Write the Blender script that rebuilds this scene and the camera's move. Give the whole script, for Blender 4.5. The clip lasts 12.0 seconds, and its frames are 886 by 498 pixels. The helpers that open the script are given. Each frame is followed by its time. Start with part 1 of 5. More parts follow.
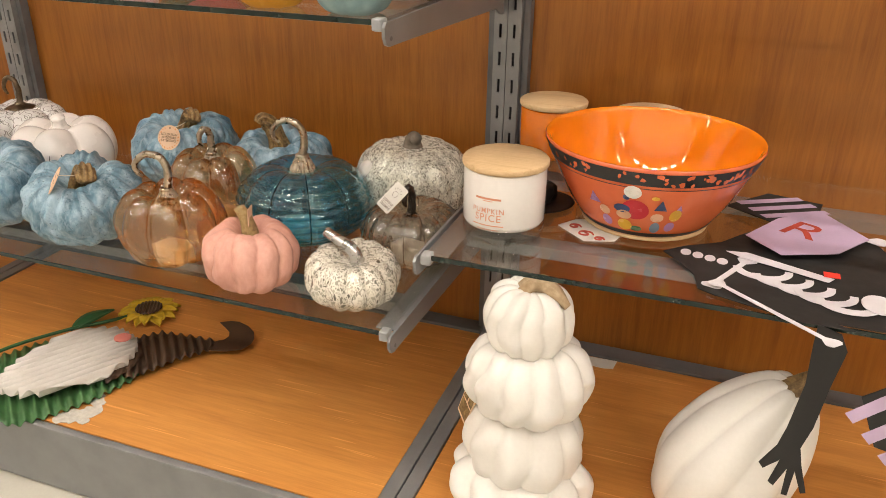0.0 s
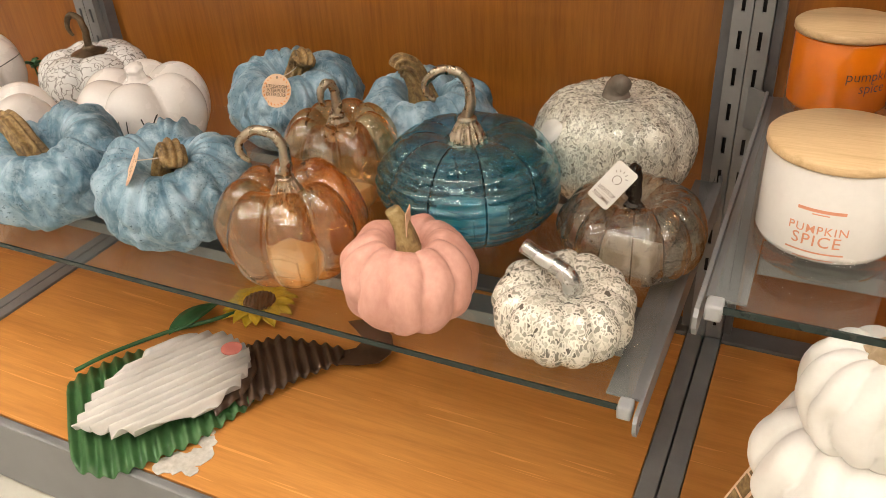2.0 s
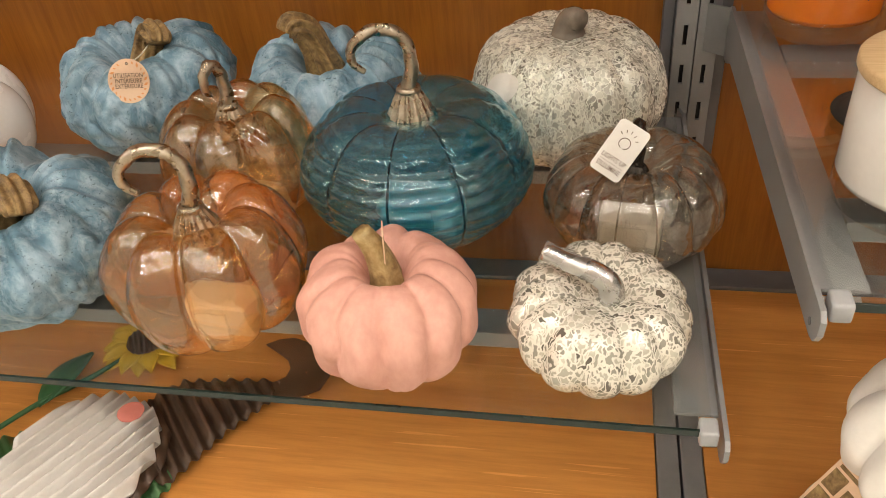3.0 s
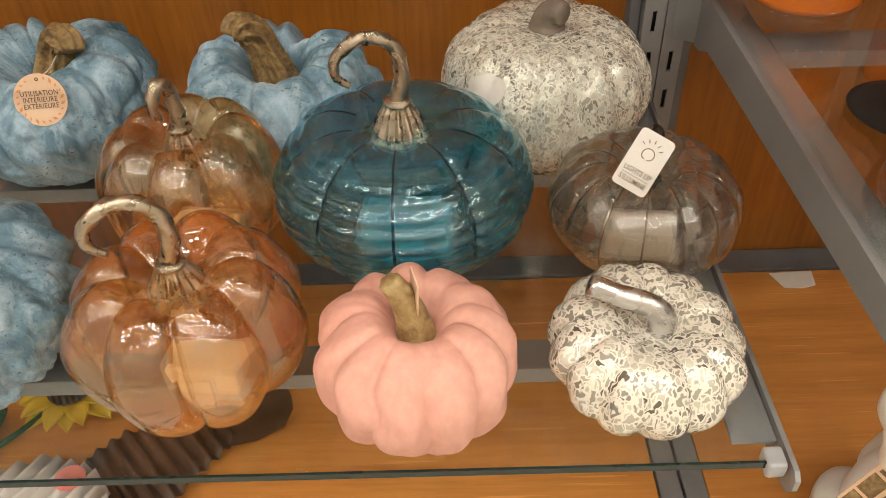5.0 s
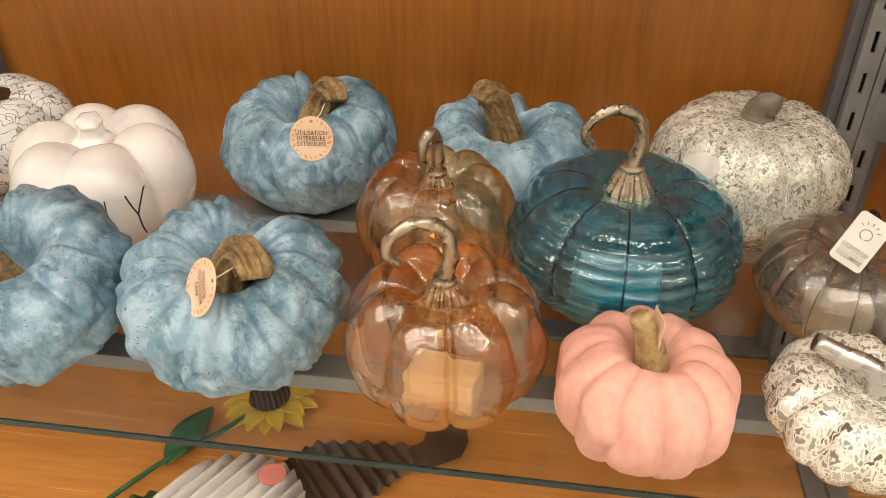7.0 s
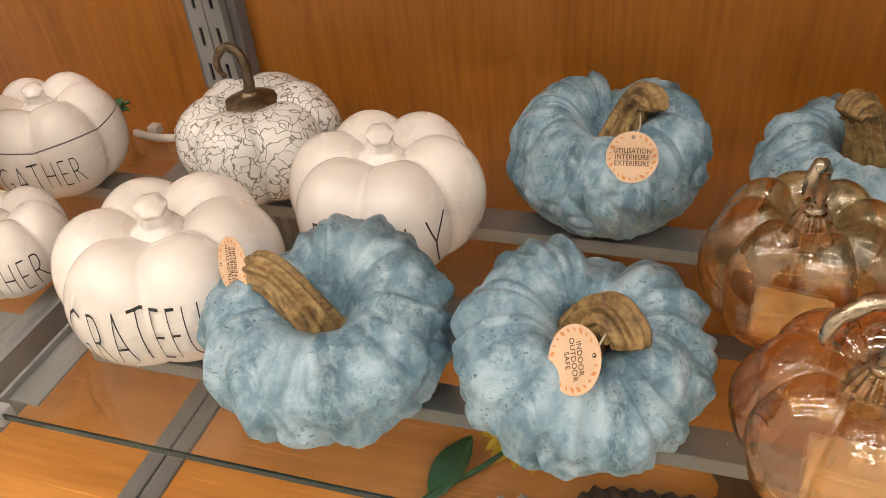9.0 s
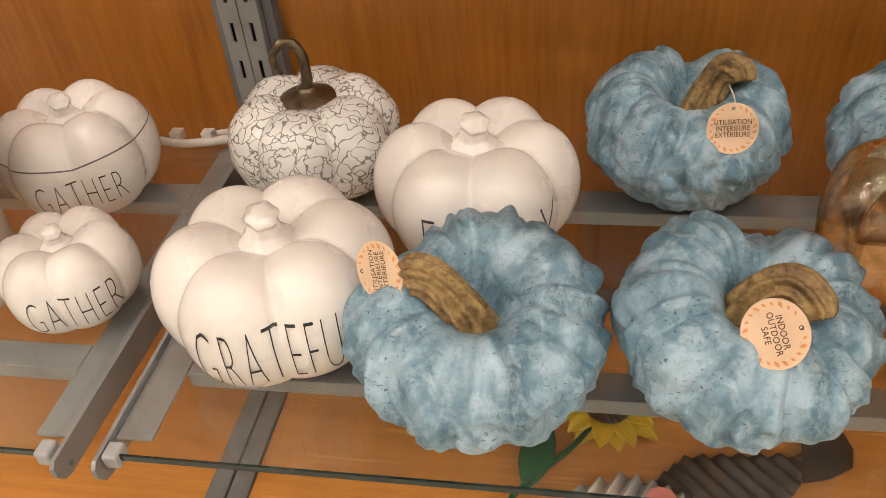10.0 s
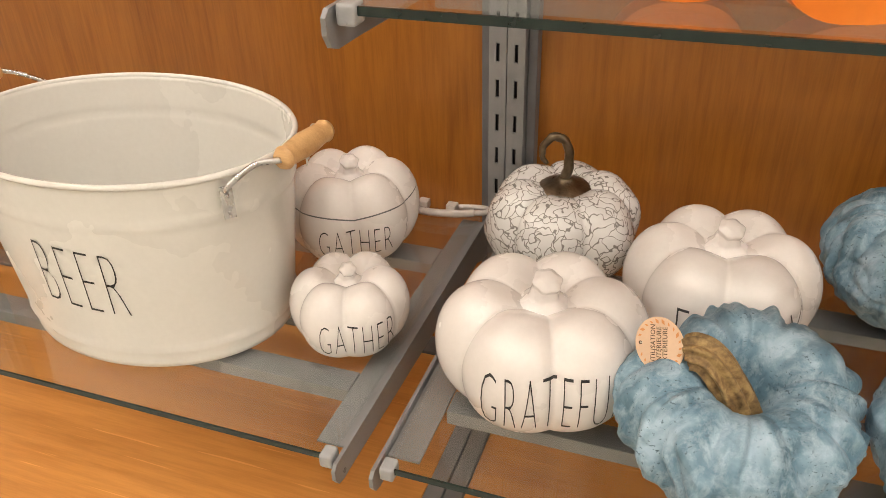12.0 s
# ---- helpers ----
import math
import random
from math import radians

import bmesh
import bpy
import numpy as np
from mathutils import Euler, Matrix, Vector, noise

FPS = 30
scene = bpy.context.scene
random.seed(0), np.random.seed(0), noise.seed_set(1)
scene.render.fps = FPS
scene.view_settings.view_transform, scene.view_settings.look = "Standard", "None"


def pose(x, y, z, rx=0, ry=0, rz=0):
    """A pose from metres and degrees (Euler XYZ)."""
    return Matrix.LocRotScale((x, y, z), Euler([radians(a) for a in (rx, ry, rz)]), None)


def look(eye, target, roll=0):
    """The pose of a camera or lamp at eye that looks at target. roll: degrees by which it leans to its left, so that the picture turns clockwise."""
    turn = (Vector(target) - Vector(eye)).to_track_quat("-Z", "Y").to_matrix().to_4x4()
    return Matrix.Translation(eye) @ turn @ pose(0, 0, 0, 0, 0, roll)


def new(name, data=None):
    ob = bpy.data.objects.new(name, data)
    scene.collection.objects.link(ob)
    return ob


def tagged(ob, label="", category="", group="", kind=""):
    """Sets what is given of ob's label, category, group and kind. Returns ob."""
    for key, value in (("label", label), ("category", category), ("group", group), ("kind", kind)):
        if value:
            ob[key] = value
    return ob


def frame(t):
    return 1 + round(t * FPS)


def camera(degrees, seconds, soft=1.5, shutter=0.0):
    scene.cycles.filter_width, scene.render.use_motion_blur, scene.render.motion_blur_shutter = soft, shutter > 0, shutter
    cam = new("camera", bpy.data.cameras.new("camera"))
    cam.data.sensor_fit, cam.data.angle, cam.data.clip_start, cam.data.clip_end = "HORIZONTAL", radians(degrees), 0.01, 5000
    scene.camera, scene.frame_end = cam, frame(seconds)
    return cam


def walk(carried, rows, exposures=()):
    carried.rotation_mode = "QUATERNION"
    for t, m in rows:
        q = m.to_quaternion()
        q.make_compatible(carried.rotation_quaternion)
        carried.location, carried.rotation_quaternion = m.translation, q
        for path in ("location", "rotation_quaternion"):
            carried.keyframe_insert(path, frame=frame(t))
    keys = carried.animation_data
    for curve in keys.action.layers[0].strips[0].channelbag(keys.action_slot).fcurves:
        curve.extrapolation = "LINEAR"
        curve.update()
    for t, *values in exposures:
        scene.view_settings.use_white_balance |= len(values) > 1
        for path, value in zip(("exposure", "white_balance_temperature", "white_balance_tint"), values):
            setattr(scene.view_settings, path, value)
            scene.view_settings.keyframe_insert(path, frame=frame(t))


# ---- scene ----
cam = camera(58.5, 12.0, soft=0.7)
PATH = [
    (0, (1.243, -0.89, 0.913), (0.625, 0.806, 0.052), 0.7),
    (0.5, (1.216, -0.898, 0.916), (0.426, 0.761, 0.126), 1.2),
    (1, (1.169, -0.855, 0.899), (0.305, 0.756, 0.088), 0.4),
    (1.5, (1.08, -0.724, 0.885), (0.21, 0.826, -0.032), -1.7),
    (2, (1.009, -0.639, 0.862), (0.237, 0.867, -0.204), -3.8),
    (2.5, (0.907, -0.573, 0.833), (0.371, 0.972, -0.317), -5.7),
    (3, (0.856, -0.523, 0.831), (0.493, 1.012, -0.399), -5.9),
    (3.2, (0.839, -0.495, 0.827), (0.518, 1.038, -0.417), -5.1),
    (4.8, (0.768, -0.45, 0.833), (0.711, 1.039, -0.501), -3.0),
    (5, (0.756, -0.459, 0.835), (0.726, 1.043, -0.486), -2.5),
    (5.5, (0.735, -0.48, 0.843), (0.728, 1.051, -0.445), -1.6),
    (6, (0.732, -0.486, 0.857), (0.691, 1.097, -0.365), -1.1),
    (6.5, (0.712, -0.504, 0.862), (0.601, 1.109, -0.316), -0.6),
    (7, (0.666, -0.536, 0.857), (0.401, 1.077, -0.294), -1.0),
    (7.5, (0.626, -0.564, 0.856), (0.196, 1.03, -0.273), -1.7),
    (7.7, (0.61, -0.572, 0.859), (0.128, 1.008, -0.268), -1.8),
    (9.3, (0.453, -0.454, 0.858), (-0.088, 1.014, -0.388), -6.4),
    (9.5, (0.423, -0.457, 0.859), (-0.046, 1.022, -0.403), -6.4),
    (10, (0.341, -0.482, 0.864), (0.025, 1.031, -0.405), -5.5),
    (10.5, (0.292, -0.512, 0.873), (-0.035, 1.036, -0.35), -4.5),
    (11, (0.26, -0.54, 0.88), (-0.229, 1.025, -0.264), -4.1),
    (11.5, (0.241, -0.563, 0.888), (-0.362, 1.009, -0.191), -3.1),
    (12, (0.239, -0.579, 0.895), (-0.352, 1.015, -0.158), -1.6),
]
from mathutils.bvhtree import BVHTree

walk(cam, [(t, look(eye, target, roll)) for t, eye, target, roll in PATH], exposures=[(0, -0.05, 6450, 14), (2.5, 0.02, 6500, 13), (5.0, 0.06, 6500, 12), (6.0, 0.18, 6520, 12), (7.0, 0.18, 6550, 13), (9.5, -0.1, 6720, 16), (12, -0.16, 6600, 15)])

# ---- light: ceiling troffers of the shop ----
FLOOR, CEIL = 0.122, 3.05
world = bpy.data.worlds.new("shop_dark")
world.use_nodes = True
world.node_tree.nodes["Background"].inputs[0].default_value = (0.9, 0.92, 1.0, 1)
world.node_tree.nodes["Background"].inputs[1].default_value = 0.02
scene.world = world


# ---- material helpers ----
def nodes_of(name):
    m = bpy.data.materials.new(name)
    m.use_nodes = True
    nt = m.node_tree
    return m, nt, nt.nodes["Principled BSDF"], nt.nodes["Material Output"]


def add(nt, kind, **props):
    n = nt.nodes.new(kind)
    for k, v in props.items():
        if k in n.inputs:
            n.inputs[k].default_value = v
    return n


def coords(nt, scale=(1, 1, 1), space="Object"):
    tc = nt.nodes.new("ShaderNodeTexCoord")
    mp = nt.nodes.new("ShaderNodeMapping")
    mp.inputs["Scale"].default_value = scale
    nt.links.new(tc.outputs[space], mp.inputs["Vector"])
    return mp.outputs["Vector"]


def ramp(nt, fac, stops):
    r = nt.nodes.new("ShaderNodeValToRGB")
    e = r.color_ramp.elements
    while len(e) < len(stops):
        e.new(0.5)
    for el, (p, c) in zip(e, stops):
        el.position = p
        el.color = c if len(c) == 4 else (*c, 1)
    nt.links.new(fac, r.inputs["Fac"])
    return r.outputs["Color"]


def mix(nt, fac, a, b, blend="MIX"):
    n = nt.nodes.new("ShaderNodeMix")
    n.data_type, n.blend_type = "RGBA", blend
    for sock, val in ((n.inputs["Factor"], fac), (n.inputs["A"], a), (n.inputs["B"], b)):
        if isinstance(val, (int, float)):
            sock.default_value = val
        elif isinstance(val, tuple):
            sock.default_value = val if len(val) == 4 else (*val, 1)
        else:
            nt.links.new(val, sock)
    return n.outputs["Result"]


def bump(nt, height, strength, dist, target=None):
    b = nt.nodes.new("ShaderNodeBump")
    b.inputs["Strength"].default_value, b.inputs["Distance"].default_value = strength, dist
    nt.links.new(height, b.inputs["Height"])
    if target is not None:
        nt.links.new(b.outputs["Normal"], target)
    return b.outputs["Normal"]


def noise_of(nt, vec, scale, detail=4, rough=0.55, dist=0.0):
    n = add(nt, "ShaderNodeTexNoise", Scale=scale, Detail=detail, Roughness=rough, Distortion=dist)
    nt.links.new(vec, n.inputs["Vector"])
    return n.outputs["Fac"]


def paint(name, c1, c2, scale=18, rough=0.5, metal=0.0, bscale=300, bstr=0.15, bdist=0.0006, stretch=(1, 1, 1), coat=0.0, rvar=0.12):
    """A surface with two tones at a large and a fine scale, gloss that varies, and a fine relief."""
    m, nt, p, _ = nodes_of(name)
    v = coords(nt, stretch)
    big, fine = noise_of(nt, v, scale, 5), noise_of(nt, v, bscale, 3)
    col = ramp(nt, big, [(0.3, c1), (0.7, c2)])
    col = mix(nt, 0.10, col, ramp(nt, fine, [(0.3, tuple(x * 0.75 for x in c1)), (0.7, c2)]))
    nt.links.new(col, p.inputs["Base Color"])
    rr = ramp(nt, big, [(0.25, (rough - rvar,) * 3), (0.8, (rough + rvar,) * 3)])
    nt.links.new(rr, p.inputs["Roughness"])
    p.inputs["Metallic"].default_value = metal
    p.inputs["Coat Weight"].default_value = coat
    bump(nt, fine, bstr, bdist, p.inputs["Normal"])
    return m


def wood(name, c_dark, c_mid, c_light, along="z", rough=0.38, scale=1.0, wear=0.0):
    """Laminate with long, wavy grain along one axis."""
    m, nt, p, _ = nodes_of(name)
    st = {"z": (9, 9, 0.55), "x": (0.55, 9, 9)}[along]
    v = coords(nt, tuple(a * scale for a in st))
    cloud = noise_of(nt, coords(nt, {"z": (2.2, 2.2, 0.7), "x": (0.9, 2.4, 2.4)}[along]), 3.0, 4, 0.5, 0.4)
    band = noise_of(nt, v, 2.6, 6, 0.62, 0.7)
    fibre = noise_of(nt, v, 21.0, 5, 0.7)
    base = ramp(nt, cloud, [(0.3, c_mid), (0.68, c_light)])
    streak = ramp(nt, band, [(0.32, (0.6, 0.6, 0.6)), (0.48, (0, 0, 0)), (0.58, (0.0, 0.0, 0.0)), (0.66, (0.25, 0.25, 0.25))])
    col = mix(nt, streak, base, c_dark)
    col = mix(nt, 0.34, col, ramp(nt, fibre, [(0.35, c_dark), (0.62, c_light)]))
    if wear:
        for turn, st2 in ((0.5, (1.2, 42, 42)), (2.1, (1.6, 60, 60))):
            tc, mp = nt.nodes.new("ShaderNodeTexCoord"), nt.nodes.new("ShaderNodeMapping")
            mp.inputs["Scale"].default_value, mp.inputs["Rotation"].default_value = st2, (0, 0, turn)
            nt.links.new(tc.outputs["Object"], mp.inputs["Vector"])
            scr = noise_of(nt, mp.outputs["Vector"], 5.0, 2, 0.4)
            col = mix(nt, ramp(nt, scr, [(0.70, (0, 0, 0)), (0.73, (wear,) * 3)]), col, tuple(min(1, c * 1.35 + 0.06) for c in c_light))
    nt.links.new(col, p.inputs["Base Color"])
    nt.links.new(ramp(nt, cloud, [(0.2, (rough - 0.08,) * 3), (0.8, (rough + 0.1,) * 3)]), p.inputs["Roughness"])
    bump(nt, fibre, 0.05, 0.0004, p.inputs["Normal"])
    return m


def thin_glass(name, tint, gloss=0.03, wave=0.0, wscale=60, edge=1.45, stretch=(1, 1, 1), sheen=(1, 1, 1), band=None, body=None, bend=None):
    """Thin-walled glass: a tinted see-through wall of uneven thickness, a share of milky body colour, and a clear gloss that rises towards grazing angles."""
    m, nt, p, out = nodes_of(name)
    nt.nodes.remove(p)
    v = coords(nt, stretch)
    tr = nt.nodes.new("ShaderNodeBsdfTransparent")
    gl = nt.nodes.new("ShaderNodeBsdfGlossy")
    gl.inputs["Roughness"].default_value = gloss
    gl.inputs["Color"].default_value = (*sheen, 1)
    fr = nt.nodes.new("ShaderNodeLayerWeight")
    fr.inputs["Blend"].default_value = 0.5
    f0 = ((edge - 1) / (edge + 1)) ** 2
    pw = nt.nodes.new("ShaderNodeMath")
    pw.operation, pw.inputs[1].default_value = "POWER", 3.5
    nt.links.new(fr.outputs["Facing"], pw.inputs[0])
    fac = nt.nodes.new("ShaderNodeMapRange")
    fac.inputs["To Min"].default_value, fac.inputs["To Max"].default_value = f0, 0.9
    nt.links.new(pw.outputs[0], fac.inputs["Value"])
    nz = noise_of(nt, v, 26, 3, 0.5, 0.8)
    thick, thin = tuple(c ** 1.3 for c in tint), tuple(c ** 0.75 for c in tint)
    col = ramp(nt, nz, [(0.32, thick), (0.5, tint), (0.68, thin)])
    if band:
        # Level bands in the tint stand in for light bent by the ripples.
        wv = add(nt, "ShaderNodeTexWave", Scale=band, Distortion=2.2, Detail=2.0)
        wv.bands_direction = "Z"
        nt.links.new(coords(nt), wv.inputs["Vector"])
        col = mix(nt, 0.5, col, ramp(nt, wv.outputs["Fac"], [(0.2, tuple(c ** 2.4 for c in tint)), (0.6, thin)]))
    nt.links.new(col, tr.inputs["Color"])
    rf = None
    if bend:
        rf = nt.nodes.new("ShaderNodeBsdfRefraction")
        rf.inputs["IOR"].default_value, rf.inputs["Roughness"].default_value = bend, 0.0
        nt.links.new(col, rf.inputs["Color"])
    if wave:
        h = noise_of(nt, v, wscale, 3, 0.5, 0.9)
        n1 = bump(nt, h, wave, 0.004, gl.inputs["Normal"])
        nt.links.new(n1, fr.inputs["Normal"])
        if rf:
            nt.links.new(n1, rf.inputs["Normal"])
    ms = nt.nodes.new("ShaderNodeMixShader")
    wall = tr.outputs[0]
    if rf:
        mr = nt.nodes.new("ShaderNodeMixShader")
        mr.inputs[0].default_value = 0.7
        nt.links.new(wall, mr.inputs[1])
        nt.links.new(rf.outputs[0], mr.inputs[2])
        wall = mr.outputs[0]
    if body:
        share, tone = body
        df, tl, both, mx = (nt.nodes.new(k) for k in ("ShaderNodeBsdfDiffuse", "ShaderNodeBsdfTranslucent", "ShaderNodeMixShader", "ShaderNodeMixShader"))
        df.inputs["Color"].default_value = tl.inputs["Color"].default_value = (*tone, 1)
        nt.links.new(df.outputs[0], both.inputs[1])
        nt.links.new(tl.outputs[0], both.inputs[2])
        nt.links.new(ramp(nt, nz, [(0.3, (share * 1.5,) * 3), (0.7, (share * 0.6,) * 3)]), mx.inputs[0])
        nt.links.new(wall, mx.inputs[1])
        nt.links.new(both.outputs[0], mx.inputs[2])
        wall = mx.outputs[0]
    nt.links.new(fac.outputs[0], ms.inputs[0])
    nt.links.new(wall, ms.inputs[1])
    nt.links.new(gl.outputs[0], ms.inputs[2])
    nt.links.new(ms.outputs[0], out.inputs["Surface"])
    return m


# ---- mesh helpers ----
def thing(name, label, category, at=(0, 0, 0), rot=(0, 0, 0), group="", kind=""):
    e = new(name)
    e.empty_display_size = 0.02
    e.matrix_world = pose(*at, *rot)
    return tagged(e, label, category, group, kind)


def part(name, bm, material, parent, label="", smooth=True):
    me = bpy.data.meshes.new(name)
    bm.normal_update()
    for f in bm.faces:
        f.smooth = smooth
    bm.to_mesh(me)
    bm.free()
    me.materials.append(material)
    ob = new(name, me)
    ob.parent = parent
    if label:
        ob["label"] = label
    return ob


def lone(name, bm, material, label, category, at=(0, 0, 0), rot=(0, 0, 0), group="", kind="", smooth=True):
    ob = part(name, bm, material, None, "", smooth)
    ob.matrix_world = pose(*at, *rot)
    return tagged(ob, label, category, group, kind)


def settle(root, z):
    """Lower or raise a thing until its lowest point rests on the height z."""
    bpy.context.view_layer.update()
    low = min((o.matrix_world @ Vector(c)).z for o in (root, *root.children_recursive) if o.type == "MESH" for c in [v.co for v in o.data.vertices])
    root.location.z += z - low
    bpy.context.view_layer.update()


def box(x0, x1, y0, y1, z0, z1, bev=0.0, bm=None):
    bm = bm or bmesh.new()
    g = bmesh.ops.create_cube(bm, size=1, matrix=Matrix.Translation(((x0 + x1) / 2, (y0 + y1) / 2, (z0 + z1) / 2)) @ Matrix.Diagonal((x1 - x0, y1 - y0, z1 - z0, 1)))
    if bev:
        es = {e for v in g["verts"] for e in v.link_edges}
        bmesh.ops.bevel(bm, geom=list(es), offset=bev, segments=2, affect="EDGES", profile=0.6)
    return bm


def grid_surface(fn, nu, nv, bm=None, cap0=True, cap1=True):
    """A closed-round surface: fn(u, angle) gives a point; u from 0 to 1 in nu rings, nv round."""
    bm = bm or bmesh.new()
    rings = [[bm.verts.new(fn(i / (nu - 1), 2 * math.pi * j / nv)) for j in range(nv)] for i in range(nu)]
    for a, b in zip(rings, rings[1:]):
        for j in range(nv):
            bm.faces.new((a[j], a[(j + 1) % nv], b[(j + 1) % nv], b[j]))
    if cap0:
        bm.faces.new(rings[0][::-1])
    if cap1:
        bm.faces.new(rings[-1])
    return bm


def lathe(profile, nv=64, bm=None, caps=(False, False), oval=(1, 1)):
    return grid_surface(lambda u, a: (profile[round(u * (len(profile) - 1))][0] * math.cos(a) * oval[0], profile[round(u * (len(profile) - 1))][0] * math.sin(a) * oval[1], profile[round(u * (len(profile) - 1))][1]), len(profile), nv, bm, *caps)


def smooth_line(pts, n):
    """A Catmull-Rom line through some points."""
    p = [Vector(q) for q in pts]
    p = [2 * p[0] - p[1], *p, 2 * p[-1] - p[-2]]
    out = []
    for i in range(n):
        s = i / (n - 1) * (len(p) - 3)
        k = min(int(s), len(p) - 4)
        f = s - k
        a, b, c, d = p[k:k + 4]
        out.append(0.5 * ((2 * b) + (c - a) * f + (2 * a - 5 * b + 4 * c - d) * f * f + (3 * b - a - 3 * c + d) * f ** 3))
    return out


def tube(pts, radii, n=20, nv=12, ridges=0, rdepth=0.0, twist=0.0, bm=None):
    """A round bar along a smooth line; ridges run along it and may twist."""
    line = smooth_line(pts, n)
    rad = [np.interp(i / (n - 1), np.linspace(0, 1, len(radii)), radii) for i in range(n)]
    side = Vector((0.13, 1, 0.05)).normalized()
    frames = []
    for i in range(n):
        t = (line[min(i + 1, n - 1)] - line[max(i - 1, 0)]).normalized()
        side = (side - t * side.dot(t)).normalized()
        frames.append((line[i], side.copy(), t.cross(side)))

    def fn(u, a):
        i = round(u * (n - 1))
        c, s1, s2 = frames[i]
        r = rad[i] * (1 + rdepth * math.cos(ridges * a + twist * u)) if ridges else rad[i]
        return c + (s1 * math.cos(a) + s2 * math.sin(a)) * r

    return grid_surface(fn, n, nv, bm)


def gourd_fn(R, H, ribs, crease, dip, dipw, sharp=0.5, seed=0.0, wobble=0.0, power=0.8, bottom=0.25, warp=0.0, fold=0.0, fscale=9.0, phase=0.0, ripple=0.0, rip_n=14, topc=0.55):
    """The surface of a ribbed pumpkin, base about z = 0: radius R, height H, crease as a share of R, dip of the crown in metres."""
    def fn(u, a):
        t = math.pi * (0.012 + 0.976 * u)
        s, c = math.sin(t), -math.cos(t)
        d = Vector((math.cos(a) * 1.3, math.sin(a) * 1.3, c * 1.1 + seed))
        aa = a + phase + (warp * noise.noise(d * 1.3) if warp else 0.0)
        lobe = 1 - abs(math.sin(ribs * aa / 2)) ** sharp
        w = wobble * noise.noise(d * 1.7 + Vector((3.1, seed, 0)))
        if fold:
            w += fold * (abs(noise.noise(Vector((aa * fscale / 2.0, c * 1.4 + seed, 1.7)))) - 0.25)
        k = 1 - crease * lobe * (0.45 + 0.55 * s) + w
        r = R * (s ** power) * k
        if ripple:
            r *= 1 + ripple * math.sin(rip_n * t)
        z = H / 2 * (1 + c * (1 + 0.5 * w))
        q = r / R
        if c > 0:
            z -= dip * math.exp(-((q / dipw) ** 2)) + crease * topc * H * lobe * s * c
        else:
            z += bottom * H * 0.3 * math.exp(-((q / 0.5) ** 2))
        return (r * math.cos(a), r * math.sin(a), z)
    return fn


def text_bm(body, size, narrow=1.0, thin=0.0, spacing=1.0, line=1.0, cuts=0):
    """Lettering in the plane z = 0, centred, as a bmesh."""
    cu = bpy.data.curves.new("lettering", "FONT")
    cu.body, cu.size, cu.align_x, cu.align_y = body, 1.0, "CENTER", "CENTER"
    cu.offset, cu.space_character, cu.space_line, cu.resolution_u = thin, spacing, line, 3
    ob = new("lettering", cu)
    bpy.context.view_layer.update()
    me = bpy.data.meshes.new_from_object(ob.evaluated_get(bpy.context.evaluated_depsgraph_get()))
    bpy.data.objects.remove(ob)
    bpy.data.curves.remove(cu)
    bm = bmesh.new()
    bm.from_mesh(me)
    bpy.data.meshes.remove(me)
    bmesh.ops.scale(bm, vec=(size * narrow, size, size), verts=bm.verts)
    if cuts:
        bmesh.ops.triangulate(bm, faces=bm.faces)
        bmesh.ops.subdivide_edges(bm, edges=bm.edges, cuts=cuts)
        bmesh.ops.triangulate(bm, faces=bm.faces)
    return bm


def wrap(bm, target, centre, azimuth, rise=0.0, lift=0.0004, roll=0.0):
    """Lay flat lettering onto a mesh: shot at it from outside, from the azimuth (degrees, -90 faces the aisle), rise degrees above level."""
    tree = BVHTree.FromPolygons([v.co for v in target.data.vertices], [p.vertices for p in target.data.polygons])
    az, el = radians(azimuth), radians(rise)
    out = Vector((math.cos(az) * math.cos(el), math.sin(az) * math.cos(el), math.sin(el)))
    right = Vector((-math.sin(az), math.cos(az), 0))
    up = out.cross(right)
    cr, sr = math.cos(radians(roll)), math.sin(radians(roll))
    right, up = right * cr + up * sr, up * cr - right * sr
    for v in bm.verts:
        o = Vector(centre) + right * v.co.x + up * v.co.y + out * 0.5
        hit, nrm, _, _ = tree.ray_cast(o, -out)
        v.co = (hit + out * lift) if hit else (o - out * 0.5)
    return bm


def slab(outline, z0, z1, bm=None):
    """A flat piece with the given outline."""
    bm = bm or bmesh.new()
    lo = [bm.verts.new((x, y, z0)) for x, y in outline]
    hi = [bm.verts.new((x, y, z1)) for x, y in outline]
    n = len(outline)
    bm.faces.new(hi)
    bm.faces.new(lo[::-1])
    for i in range(n):
        bm.faces.new((lo[i], lo[(i + 1) % n], hi[(i + 1) % n], hi[i]))
    bmesh.ops.recalc_face_normals(bm, faces=bm.faces)
    return bm


def inside_spans(outline, d, n, u):
    """Where the line at distance u along d crosses the outline, as spans along n."""
    cuts = []
    for (ax, ay), (bx, by) in zip(outline, outline[1:] + outline[:1]):
        ua, ub = ax * d[0] + ay * d[1], bx * d[0] + by * d[1]
        if (ua - u) * (ub - u) < 0:
            f = (u - ua) / (ub - ua)
            cuts.append((ax + f * (bx - ax)) * n[0] + (ay + f * (by - ay)) * n[1])
    cuts.sort()
    return (cuts[0], cuts[-1]) if len(cuts) > 1 else None


